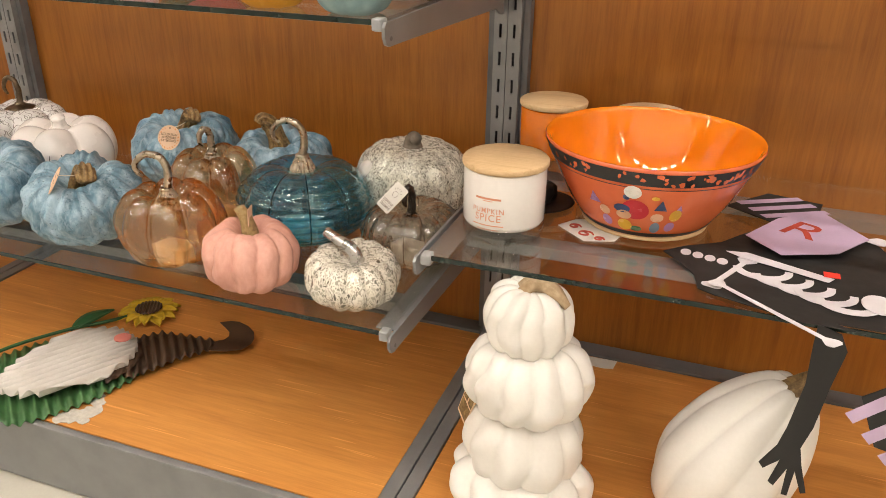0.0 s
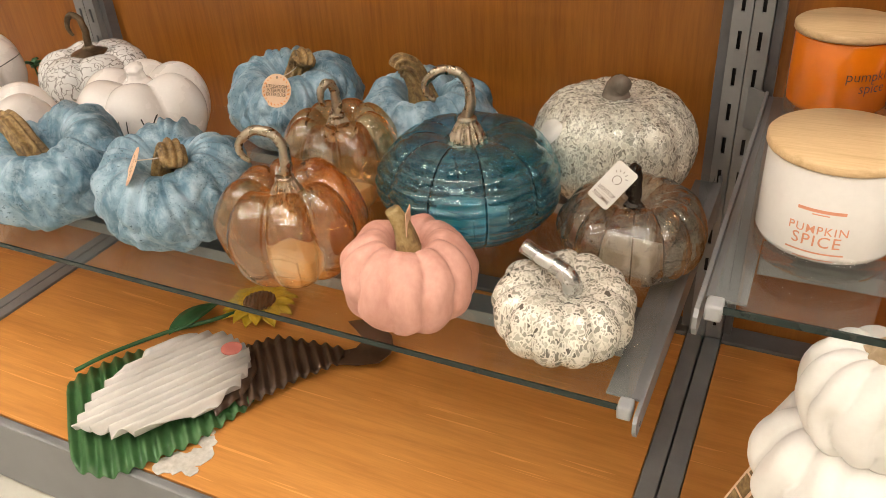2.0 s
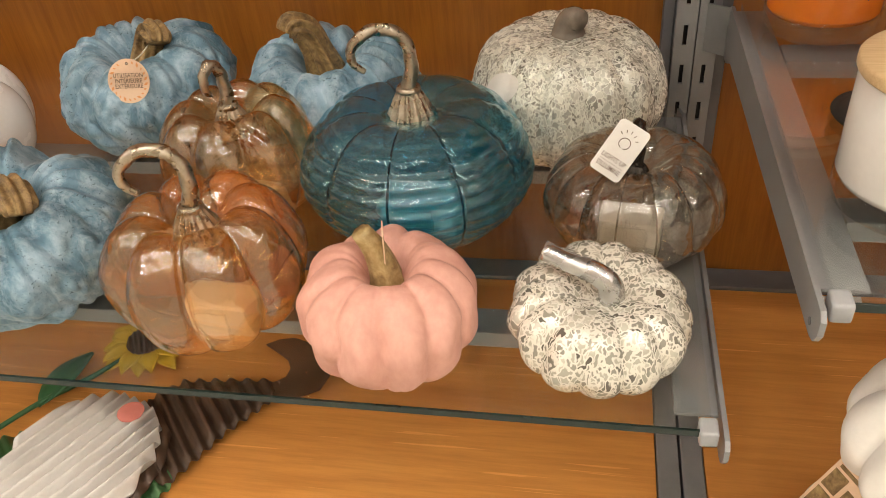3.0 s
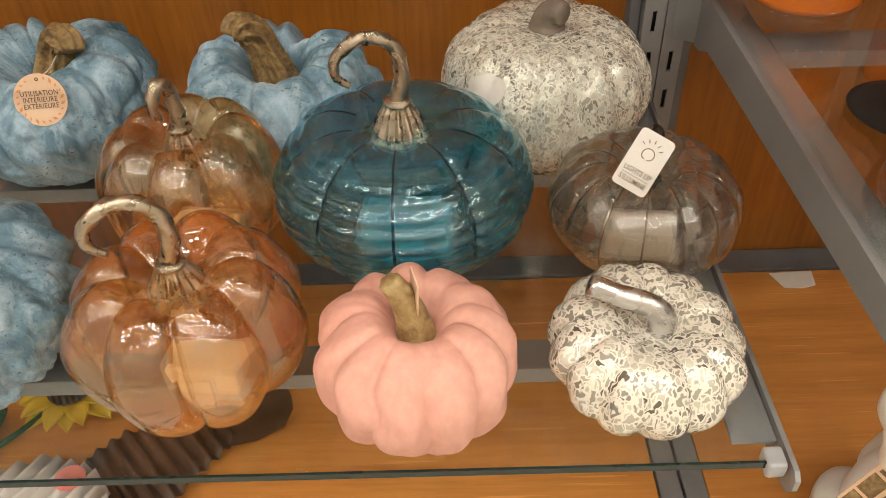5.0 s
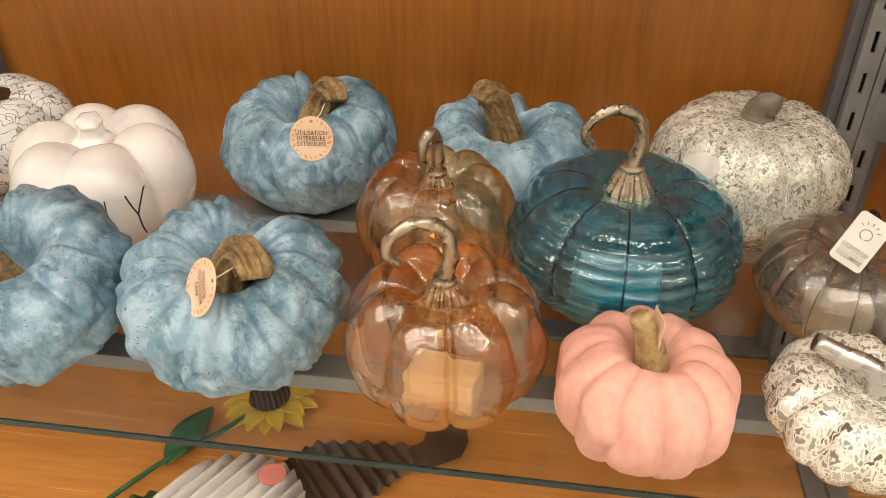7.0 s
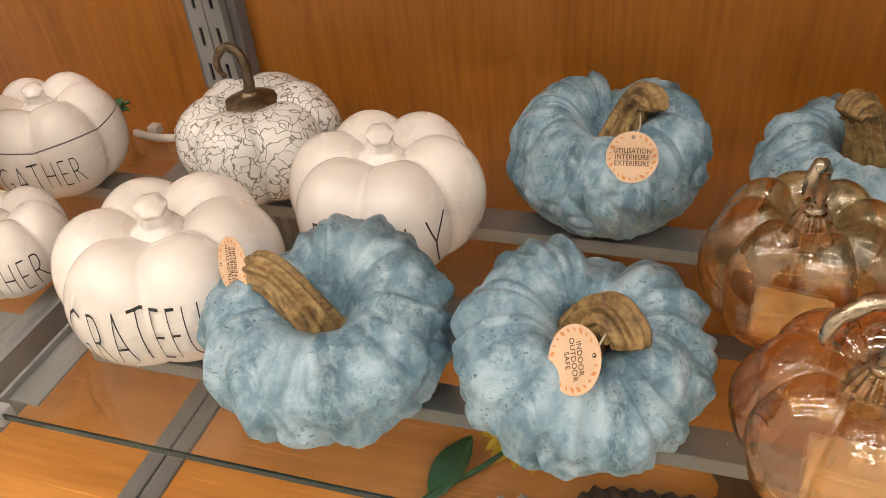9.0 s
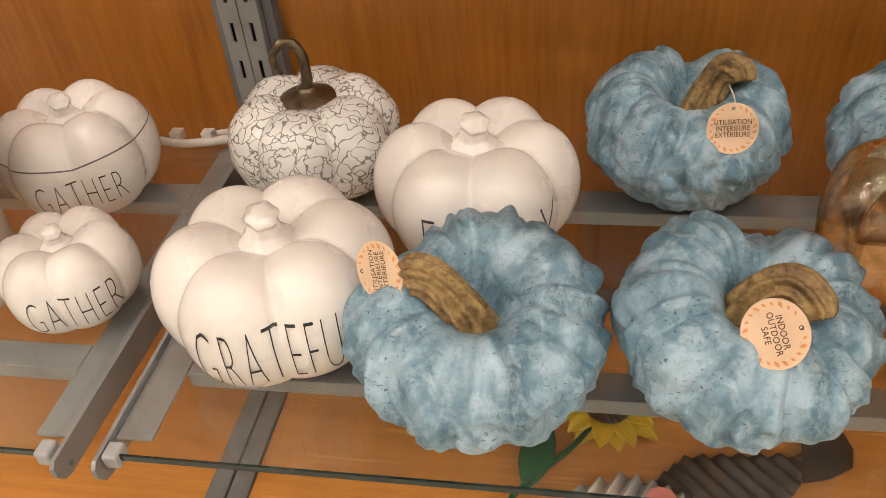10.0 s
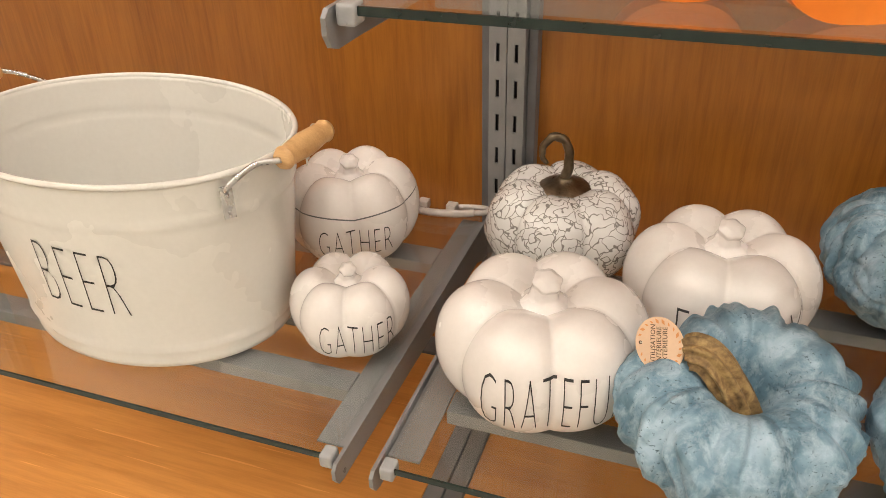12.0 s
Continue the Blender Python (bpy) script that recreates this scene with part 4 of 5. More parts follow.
for k in range(5):
    a = radians(30 + k * 30)
    tube([(0.0068 * math.cos(a), 0.008 + 0.0068 * math.sin(a), 0.0004), (0.0092 * math.cos(a), 0.008 + 0.0092 * math.sin(a), 0.0004)], [0.0003, 0.0003], 3, 5, bm=bm)
part("bulb_drawing", bm, TAG_INK, t, "thin outline of a light bulb")
bm = bmesh.new()
for k in range(10):
    box(-0.010 + k * 0.0021, -0.0088 + k * 0.0021, -0.0123, -0.0119, 0.0001, 0.0004, 0, bm)
part("dashed_rule", bm, TAG_INK, t, smooth=False)


# ---- oval tub ----
def oval_tub():
    t = thing("ice_tub", "cream enamel oval tub lettered BEER with wooden handles", "tub", (-0.2405, -0.0720, GL - 0.003), (0, 0, -6))
    t.matrix_world = t.matrix_world @ Matrix.Diagonal((1.02, 1.03, 1.08, 1))
    H, n = 0.168, 40
    prof = []
    for k in range(n + 1):
        u = k / n
        s = 1.0
        for c, w, d in ((0.10, 0.016, 0.014), (0.80, 0.014, 0.011)):
            s += d * math.exp(-(((u - c) / w) ** 2))
        prof.append((s * (1 + 0.20 * u), u * H))

    def wall(u, a):
        if u < 0.5:
            s, z = prof[min(round(u * 2 * n), n)]
            k = 0.0
        else:
            s, z = prof[max(n - round((u - 0.5) * 2 * n), 0)]
            k = 0.0022
            z = max(z, 0.003)
        ax = (0.133 + 0.024 * z / H / 1.0) - k
        by = (0.099 + 0.012 * z / H) - k
        f = s / (1 + 0.20 * min(z / H, 1))
        return (ax * f * math.cos(a), by * f * math.sin(a), z)
    body = part("body", grid_surface(wall, 2 * n + 2, 96), ENAMEL, t)
    rim = bmesh.new()
    ring = [(Vector((0.1572 * math.cos(a), 0.111 * math.sin(a), H)), Vector((math.cos(a), math.sin(a), 0))) for a in np.linspace(0, 2 * math.pi, 96, endpoint=False)]
    rows = [[rim.verts.new(c + d * 0.0026 * math.cos(b) + Vector((0, 0, 0.0026 * math.sin(b)))) for b in np.linspace(0, 2 * math.pi, 8, endpoint=False)] for c, d in ring]
    for a, b in zip(rows, rows[1:] + rows[:1]):
        for k in range(8):
            rim.faces.new((a[k], b[k], b[(k + 1) % 8], a[(k + 1) % 8]))
    bmesh.ops.recalc_face_normals(rim, faces=rim.faces)
    part("rim", rim, ENAMEL, t, "rolled cream rim")
    for s in (1, -1):
        ends = [Vector((s * 0.150, y, 0.152)) for y in (-0.050, 0.050)]
        for e in ends:
            d = Vector((e.x / 0.0272, e.y / 0.0123, 0)).normalized()
            p = Vector((0.1625 * math.cos(math.atan2(e.y / 0.11, e.x / 0.164)), 0.1095 * math.sin(math.atan2(e.y / 0.11, e.x / 0.164)), 0.150))
            bm = bmesh.new()
            tilt = Vector((-d.y, d.x, 0))
            c8 = [p + d * 0.002 + tilt * a + Vector((0, 0, b)) for a, b in ((-0.0045, -0.013), (0.0045, -0.013), (0.0045, 0.012), (-0.0045, 0.012))]
            lo = [bm.verts.new(c) for c in c8]
            hi = [bm.verts.new(c + d * 0.0015) for c in c8]
            bm.faces.new(hi)
            bm.faces.new(lo[::-1])
            for k in range(4):
                bm.faces.new((lo[k], lo[(k + 1) % 4], hi[(k + 1) % 4], hi[k]))
            bmesh.ops.recalc_face_normals(bm, faces=bm.faces)
            br = part("bracket", bm, BRIGHT, t, "riveted steel bracket", smooth=False)
            for dz in (-0.008, 0.005):
                for off, side in ((0.0038, 1), (-0.0052, -1)):
                    rv = bmesh.new()
                    bmesh.ops.create_uvsphere(rv, u_segments=10, v_segments=6, radius=0.0018, matrix=Matrix.Translation(p + d * off + Vector((0, 0, dz))))
                    part("rivet", rv, BRIGHT, br)
            g = Vector((s * 0.186, 0.030 * (1 if e.y > 0 else -1), 0.180))
            part("wire", tube([p + d * 0.004 + Vector((0, 0, 0.008)), p + d * 0.010 + Vector((0, 0, 0.014)), p * 0.45 + g * 0.55 + Vector((0, 0, 0.010)), g], [0.0022] * 4, 16, 8), BRIGHT, t, "bent steel wire")
        bm = tube([(s * 0.186, y, 0.180) for y in (-0.030, -0.026, -0.022, 0.0, 0.022, 0.026, 0.030)], [0.007, 0.0088, 0.0078, 0.0095, 0.0078, 0.0088, 0.007], 25, 20)
        part("grip", bm, HANDLE_WOOD, t, "turned pale wooden grip")
    bm = text_bm("BEER", 0.090, 0.38, -0.033, 1.15, 1, 3)
    part("lettering", wrap(bm, body, (0.024, 0, 0.081), -88, 0, 0.0008, -4), INK, t, "thin black hand lettering")
    return t


oval_tub()


# ---- candles ----
def candle(label, at, r, h, glaze, turn):
    t = thing("candle_jar", label, "candle", at, (0, 0, turn), "jar candles")
    jar = part("jar", lathe([(0.001, 0.0135), (r - 0.006, 0.0135), (r - 0.002, 0.015), (r, 0.019), (r, h - 0.002), (r - 0.0015, h), (0.001, h)], 96), glaze, t, "glazed jar wall")
    part("glass_foot", lathe([(0.001, 0.0), (r - 0.003, 0.0), (r - 0.0005, 0.002), (r + 0.0002, 0.006), (r + 0.0004, 0.019), (r - 0.001, 0.0185), (r - 0.006, 0.0132), (0.001, 0.0132)], 96), CLEAR_GLASS, t, "thick clear glass foot")
    part("lid", lathe([(0.001, h + 0.0005), (r + 0.001, h + 0.0005), (r + 0.002, h + 0.002), (r + 0.002, h + 0.0062), (r + 0.0008, h + 0.0075), (0.001, h + 0.0075)], 72), PALE_WOOD, t, "pale pine lid")
    return t, jar


t, jar = candle("white candle jar with a pine lid, lettered PUMPKIN SPICE", (1.0329, -0.1227, 0.559), 0.0440, 0.0770, WAX, 0)
for words, size, z, mat in (("PUMPKIN", 0.0080, 0.0385, CORAL_INK), ("SPICE", 0.0112, 0.0305, CORAL_INK)):
    part("lettering", wrap(text_bm(words, size, 0.95, 0.004, 1.15, 1, 1), jar, (0, 0, z), -97, 0, 0.0003), mat, t, "coral capitals", smooth=False)
for w, z, hh in ((0.034, 0.0225, 0.0011), (0.024, 0.0175, 0.0010), (0.028, 0.052, 0.0022), (0.010, 0.0495, 0.0008)):
    bm = bmesh.new()
    bmesh.ops.create_grid(bm, x_segments=14, y_segments=1, size=1)
    for v in bm.verts:
        v.co = (v.co.x * w / 2, v.co.y * hh / 2, 0)
    part("print_line", wrap(bm, jar, (0, 0, z), -97, 0, 0.0003), CORAL_INK, t, smooth=False)
t, jar = candle("orange candle jar with a pine lid, lettered pumpkin spice", (1.0278, 0.1205, 0.559), 0.0425, 0.0785, ORANGE_WAX, 0)
part("lettering", wrap(text_bm("pumpkin\n  spice", 0.013, 0.9, -0.01, 1.0, 0.8, 1), jar, (0.006, 0, 0.046), -64, 0, 0.0003), INK, t, "dark slanted script", smooth=False)
candle("pale candle jar with a pine lid behind the bowl", (1.152, 0.136, 0.559), 0.0445, 0.071, ORANGE_WAX, 40)

# ---- party bowl ----
bowl = thing("serving_bowl", "glossy orange bowl, coral outside with a dark patterned band", "bowl", (1.1729, -0.031, 0.563))
BR, BB, BH = 0.1175, 0.0655, 0.0912


def bowl_r(u):
    return BB + (BR - BB) * (u ** 0.72)


outer = [(bowl_r(k / 24), BH * k / 24) for k in range(25)]
body = part("body", lathe([(0.001, 0.0), (BB - 0.006, 0.0)] + outer + [(BR - 0.0015, BH + 0.0012)], 96), BOWL_OUT, bowl, "coral outer shell")
part("inside", lathe([(BR - 0.0012, BH + 0.0016), (BR - 0.0035, BH)] + [(bowl_r(k / 24) - 0.0035, max(BH * k / 24, 0.005)) for k in range(23, -1, -1)] + [(0.001, 0.005)], 96), BOWL_IN, bowl, "glossy orange inside")
part("foot_ring", lathe([(BB - 0.004, -0.003), (BB + 0.004, -0.003), (BB + 0.005, 0.0), (BB - 0.003, 0.0005)], 72), PALE_WOOD, bowl, "pale foot ring")
for name, u0, u1, mat, lab in (("print_band", 0.80, 0.97, "dark", "dark band"), ("print_rule", 0.755, 0.765, "rule", "dark rule"), ("print_band", 0.02, 0.09, "dark", "dark band at the foot")):
    part(name, lathe([(bowl_r(u0 + (u1 - u0) * k / 6) + 0.0006, BH * (u0 + (u1 - u0) * k / 6)) for k in range(7)], 96), INK, bowl, lab)
rng = random.Random(4)
bm = bmesh.new()
for k in range(120):
    a, u, s = rng.uniform(0, 2 * math.pi), rng.uniform(0.82, 0.95), rng.uniform(0.0018, 0.0042)
    pts = []
    for j in range(7):
        b = 2 * math.pi * j / 7
        rr = s * rng.uniform(0.5, 1.2)
        uu = u + rr * math.sin(b) / BH
        aa = a + rr * math.cos(b) / BR
        uu = min(max(uu, 0.805), 0.965)
        pts.append(bm.verts.new(((bowl_r(uu) + 0.0011) * math.cos(aa), (bowl_r(uu) + 0.0011) * math.sin(aa), BH * uu)))
    bm.faces.new(pts)
part("print_marks", bm, BOWL_OUT, bowl, "small coral party marks", smooth=False)["kind"] = "stuff"
PRINTS = [paint("print_" + n, c, tuple(min(1, x * 1.15) for x in c), 60, 0.25) for n, c in (("red", (0.55, 0.03, 0.04)), ("yellow", (0.75, 0.42, 0.05)), ("navy", (0.05, 0.07, 0.16)), ("white", (0.75, 0.72, 0.68)), ("green", (0.12, 0.2, 0.1)), ("lilac", (0.42, 0.22, 0.42)), ("peach", (0.72, 0.40, 0.24)), ("slate", (0.20, 0.26, 0.34)))]
for az, u, w, h, m, tip in ((-91, 0.45, 0.028, 0.026, 0, 0), (-92.5, 0.70, 0.018, 0.016, 3, 0), (-96, 0.62, 0.007, 0.007, 2, 0),
                          (-117, 0.50, 0.016, 0.018, 5, 1), (-111, 0.37, 0.012, 0.012, 6, 0), (-111, 0.22, 0.011, 0.014, 5, 0),
                          (-99, 0.45, 0.017, 0.011, 2, 0), (-98, 0.36, 0.016, 0.012, 6, 0), (-98, 0.20, 0.015, 0.016, 1, 0), (-90, 0.16, 0.012, 0.008, 4, 0),
                          (-76, 0.52, 0.015, 0.018, 2, 1), (-77, 0.36, 0.013, 0.012, 6, 0), (-77, 0.20, 0.010, 0.016, 7, 0),
                          (-66, 0.40, 0.012, 0.016, 1, 0), (-65, 0.50, 0.008, 0.010, 5, 1), (-67, 0.22, 0.010, 0.014, 5, 0), (-80, 0.64, 0.008, 0.005, 1, 0)):
    bm = bmesh.new()
    bmesh.ops.create_circle(bm, cap_ends=True, segments=3 if tip else 18, radius=1)
    for v in bm.verts:
        v.co = (v.co.x * w / 2, v.co.y * h / 2, 0)
    bmesh.ops.triangulate(bm, faces=bm.faces)
    bmesh.ops.subdivide_edges(bm, edges=bm.edges, cuts=2, use_grid_fill=True)
    part("print_patch", wrap(bm, body, (0, 0, BH * u), az, 0, 0.0009 + 0.00012 * (m % 4)), PRINTS[m], bowl, "plain printed colour patch", smooth=False)
settle(bowl, 0.5615)


# ---- corrugated gnome on the base deck ----
GREEN_TIN = paint("green_painted_tin", (0.040, 0.125, 0.040), (0.085, 0.205, 0.075), 40, 0.42, 0.1, 300, 0.3)
BROWN_TIN = paint("brown_painted_tin", (0.055, 0.032, 0.02), (0.11, 0.065, 0.04), 40, 0.45, 0.1, 300, 0.3)
WHITE_TIN = paint("worn_white_tin", (0.62, 0.585, 0.55), (0.78, 0.755, 0.72), 30, 0.5, 0.0, 300, 0.3, 0.0006, (1, 0.25, 1))
PINK_TIN = paint("coral_paint", (0.78, 0.25, 0.21), (0.84, 0.31, 0.26), 40, 0.5)
PETAL = paint("yellow_painted_tin", (0.60, 0.39, 0.022), (0.78, 0.55, 0.045), 80, 0.45, 0.0, 300, 0.3)
SEED = paint("brown_ribbed_tin", (0.05, 0.028, 0.018), (0.095, 0.055, 0.035), 200, 0.5, 0.0, 300, 0.4)
LEAF = paint("green_leaf_tin", (0.022, 0.095, 0.035), (0.04, 0.15, 0.055), 40, 0.4)
TORN = paint("torn_paper", (0.50, 0.47, 0.42), (0.68, 0.65, 0.60), 160, 0.7)

gnome = thing("garden_gnome", "flat corrugated tin gnome with white beard lying on the deck", "gnome ornament")
gnome.matrix_world = Matrix.Translation((0.0120, 0.0270, 0)) @ Matrix.Diagonal((0.98, 0.98, 1, 1))
Z = DECK_Z + 0.004
part("coat", corrugated([(0.246, -0.216), (0.254, -0.190), (0.280, -0.142), (0.400, -0.085), (0.468, -0.098), (0.487, -0.170), (0.465, -0.240), (0.434, -0.290), (0.411, -0.318), (0.372, -0.323), (0.346, -0.310), (0.322, -0.290), (0.258, -0.232)], 50, 0.0150, 0.0034, Z + 0.0004), GREEN_TIN, gnome, "green corrugated coat")
part("hat", corrugated([(0.420, -0.080), (0.448, -0.052), (0.503, -0.045), (0.545, -0.042), (0.553, -0.045), (0.548, -0.072), (0.518, -0.113), (0.500, -0.150), (0.484, -0.180), (0.45, -0.16)], 42, 0.0140, 0.0032, Z + 0.0064), BROWN_TIN, gnome, "brown corrugated hat")
part("hat_tip", slab([(0.545, -0.045), (0.555, -0.036), (0.556, -0.024), (0.549, -0.012), (0.534, -0.002), (0.517, 0.008), (0.530, 0.017), (0.546, 0.021), (0.568, 0.014), (0.586, 0.002), (0.597, -0.014), (0.601, -0.030), (0.596, -0.050), (0.574, -0.064), (0.549, -0.071)], Z + 0.006, Z + 0.0075), BROWN_TIN, gnome, "curled brown hat tip", smooth=False)
part("beard_back", corrugated([(0.392, -0.083), (0.440, -0.096), (0.466, -0.122), (0.476, -0.160), (0.468, -0.205), (0.40, -0.15)], 50, 0.0150, 0.0010, Z + 0.0098), BROWN_TIN, gnome)
part("beard", corrugated([(0.336, -0.290), (0.326, -0.262), (0.316, -0.236), (0.318, -0.226), (0.311, -0.205), (0.317, -0.190), (0.321, -0.144), (0.354, -0.098), (0.394, -0.085), (0.438, -0.099), (0.458, -0.123), (0.467, -0.160), (0.459, -0.203), (0.449, -0.217), (0.443, -0.219), (0.430, -0.240), (0.410, -0.268), (0.402, -0.266), (0.382, -0.280), (0.376, -0.272), (0.360, -0.283), (0.350, -0.280)], -29, 0.0135, 0.0066, Z + 0.0172), WHITE_TIN, gnome, "worn white corrugated beard")
part("nose", slab([(0.422 + 0.0135 * math.cos(a * math.pi / 12), -0.112 + 0.0125 * math.sin(a * math.pi / 12)) for a in range(24)], Z + 0.0240, Z + 0.0254), PINK_TIN, gnome, "round coral nose", smooth=False)
part("flower_stem", tube([(0.245, -0.205, Z + 0.008), (0.262, -0.160, Z + 0.007), (0.300, -0.098, Z + 0.006), (0.340, -0.055, Z + 0.006), (0.372, -0.012, Z + 0.006)], [0.0028] * 3, 24, 8), LEAF, gnome, "green wire stem")


def leaf_bm(base, tip, width, z, lift=0.004):
    b, t = Vector(base), Vector(tip)
    d = t - b
    n = Vector((-d.y, d.x)).normalized()
    bm = bmesh.new()
    rows = []
    for i in range(9):
        u = i / 8
        w = width * (math.sin(math.pi * min(1, u * 0.96 + 0.02)) ** 0.8) * (1.1 - 0.35 * u)
        c = b + d * u
        rows.append([bm.verts.new((c.x + n.x * w * s, c.y + n.y * w * s, z + lift * math.sin(math.pi * u) + abs(s) * 0.003)) for s in (-1, -0.5, 0, 0.5, 1)])
    for r, q in zip(rows, rows[1:]):
        for k in range(4):
            bm.faces.new((r[k], r[k + 1], q[k + 1], q[k]))
    g = bmesh.ops.extrude_face_region(bm, geom=list(bm.faces))
    bmesh.ops.translate(bm, vec=(0, 0, -0.0009), verts=[v for v in g["geom"] if isinstance(v, bmesh.types.BMVert)])
    bmesh.ops.recalc_face_normals(bm, faces=bm.faces)
    return bm


part("leaf", leaf_bm((0.304, -0.100), (0.322, -0.020), 0.0175, Z + 0.004, 0.006), LEAF, gnome, "green tin leaf")
FC = Vector((0.379, 0.000))
rngp = random.Random(11)
for ring, (n, r0, r1, w, zz) in enumerate(((9, 0.020, 0.054, 0.0120, Z + 0.001), (9, 0.017, 0.049, 0.0120, Z + 0.004))):
    for k in range(n):
        a = 2 * math.pi * (k + 0.5 * ring) / n + rngp.uniform(-0.1, 0.1)
        d = Vector((math.cos(a), math.sin(a)))
        rr = r1 * rngp.uniform(0.9, 1.05)
        part("petal", leaf_bm(FC + d * r0 * 0.8, FC + d * rr, w, zz, 0.005), PETAL, gnome, "yellow tin petal" if k == 0 else "")
bm = corrugated([(FC.x + 0.0225 * math.cos(a * math.pi / 16), FC.y + 0.0225 * math.sin(a * math.pi / 16)) for a in range(32)], 30, 0.0055, 0.0009, Z + 0.0105)
part("flower_centre", bm, SEED, gnome, "dark brown ribbed disc")

rngt = random.Random(3)
bm = bmesh.new()
for k, (cx, cy, s) in enumerate(((0.468, -0.258, 0.020), (0.482, -0.240, 0.015), (0.474, -0.222, 0.013), (0.455, -0.268, 0.014), (0.487, -0.262, 0.010), (0.470, -0.208, 0.006))):
    slab([(cx + s * rngt.uniform(0.55, 1.1) * math.cos(a * math.pi / 7), cy + s * rngt.uniform(0.55, 1.1) * math.sin(a * math.pi / 7)) for a in range(14)], DECK_Z + 0.0002, DECK_Z + 0.0007 + 0.0001 * k, bm)
lone("torn_label", bm, TORN, "torn white paper label stuck to the deck", "label", (0, 0.023, 0), smooth=False)
lone("price_card", slab([(1.098, 0.170), (1.145, 0.172), (1.142, 0.150), (1.128, 0.146), (1.108, 0.147)], DECK_Z + 0.0003, DECK_Z + 0.0012), CARD, "small white card tucked under the rail", "label", smooth=False)

# ---- white resin pumpkins on the right deck ----
stack = thing("pumpkin_stack", "tower of four white resin pumpkins on the deck", "pumpkin stack", (1.0840, -0.1810, 0))
for r, h, z0, n, cr, ph, off in ((0.084, 0.085, DECK_Z + 0.0005, 9, 0.16, 0.2, (0, 0)), (0.068, 0.112, 0.279, 9, 0.12, 0.5, (0.001, 0)), (0.071, 0.098, 0.370, 11, 0.15, 0.1, (0.001, 0.001)), (0.0485, 0.084, 0.449, 11, 0.14, 0.3, (-0.002, -0.001))):
    fn = gourd_fn(r, h, n, cr, h * 0.10, 0.4, 0.75, r * 40, 0.05, 0.66, 0.2, 0.2, 0, 9, ph)
    bm = grid_surface(fn, 56, 132)
    bmesh.ops.translate(bm, vec=(off[0], off[1], z0), verts=bm.verts)
    part("pumpkin", bm, WHITE_RESIN, stack)
part("stem", tube([(-0.004, 0.0, 0.516), (0.002, 0.0, 0.528), (0.012, -0.003, 0.533), (0.026, -0.008, 0.528), (0.040, -0.013, 0.518)], [0.016, 0.012, 0.010, 0.0075, 0.0035], 20, 20, 8, 0.14, 1.5), DRY_STEM, stack, "dry tan stem")
bm = box(-0.0004, 0.0004, -0.014, 0.014, -0.030, 0.030)
bmesh.ops.transform(bm, matrix=pose(-0.064, -0.006, 0.372, 14, 10, 40), verts=bm.verts)
tag = part("price_tag", bm, TAG, stack, "hanging brown and white tag", smooth=False)
for k, (y0, y1, z0, z1) in enumerate(((-0.012, 0.012, -0.026, -0.006), (-0.012, -0.002, -0.003, 0.010), (0.001, 0.012, -0.003, 0.016), (-0.011, 0.011, 0.019, 0.022))):
    bm = box(-0.0009, -0.0005, y0, y1, z0, z1)
    bmesh.ops.transform(bm, matrix=pose(-0.064, -0.006, 0.372, 14, 10, 40), verts=bm.verts)
    part("print_patch", bm, BROWN_STEM, tag, "brown printed picture" if k == 0 else "", smooth=False)

gourd = thing("artificial_gourd", "tall leaning white resin gourd with brown stem", "gourd", (1.261, -0.126, 0), (0, 25, 0))
fn = gourd_fn(0.074, 0.236, 8, 0.09, 0.012, 0.4, 0.9, 9.0, 0.03, 0.8)


def pear(u, a):
    x, y, z = fn(u, a)
    k = 1.0 - 0.50 * max(0, (z / 0.235 - 0.35)) ** 1.3
    return (x * k, y * k, z)


part("body", grid_surface(pear, 60, 120), WHITE_RESIN, gourd)
part("stem", tube([(0, 0, 0.215), (0.002, 0, 0.230), (0.008, 0, 0.244), (0.018, 0, 0.252)], [0.019, 0.013, 0.011, 0.009], 16, 18, 7, 0.12, 1.0), BROWN_STEM, gourd, "ridged brown stem")
settle(gourd, DECK_Z)

# ---- cut-out skeleton and pennants on the raised shelf ----
BLACK_CARD = paint("black_card", (0.010, 0.010, 0.010), (0.022, 0.021, 0.02), 60, 0.7)
LILAC = paint("lilac_card", (0.50, 0.38, 0.56), (0.56, 0.43, 0.62), 30, 0.6)
RED_INK = paint("dark_red_print", (0.42, 0.05, 0.03), (0.50, 0.08, 0.05), 60, 0.55)
BONE = paint("bone_white_print", (0.66, 0.64, 0.70), (0.74, 0.72, 0.77), 40, 0.6)
SZ = 0.5600

LAID = Matrix.Translation((0.0376, -0.0482, 0)) @ Matrix.Diagonal((0.968, 0.795, 1, 1))
skel = thing("paper_skeleton", "black card skeleton cut-out draped over the shelf edge", "skeleton cutout")
skel.matrix_world = LAID
part("torso", slab([(1.205, -0.085), (1.225, -0.060), (1.262, -0.030), (1.290, 0.020), (1.345, 0.062), (1.420, 0.048), (1.450, -0.06), (1.450, -0.206), (1.345, -0.206), (1.262, -0.186), (1.246, -0.176), (1.240, -0.140), (1.222, -0.108)], SZ, SZ + 0.0012), BLACK_CARD, skel, "black card body", smooth=False)


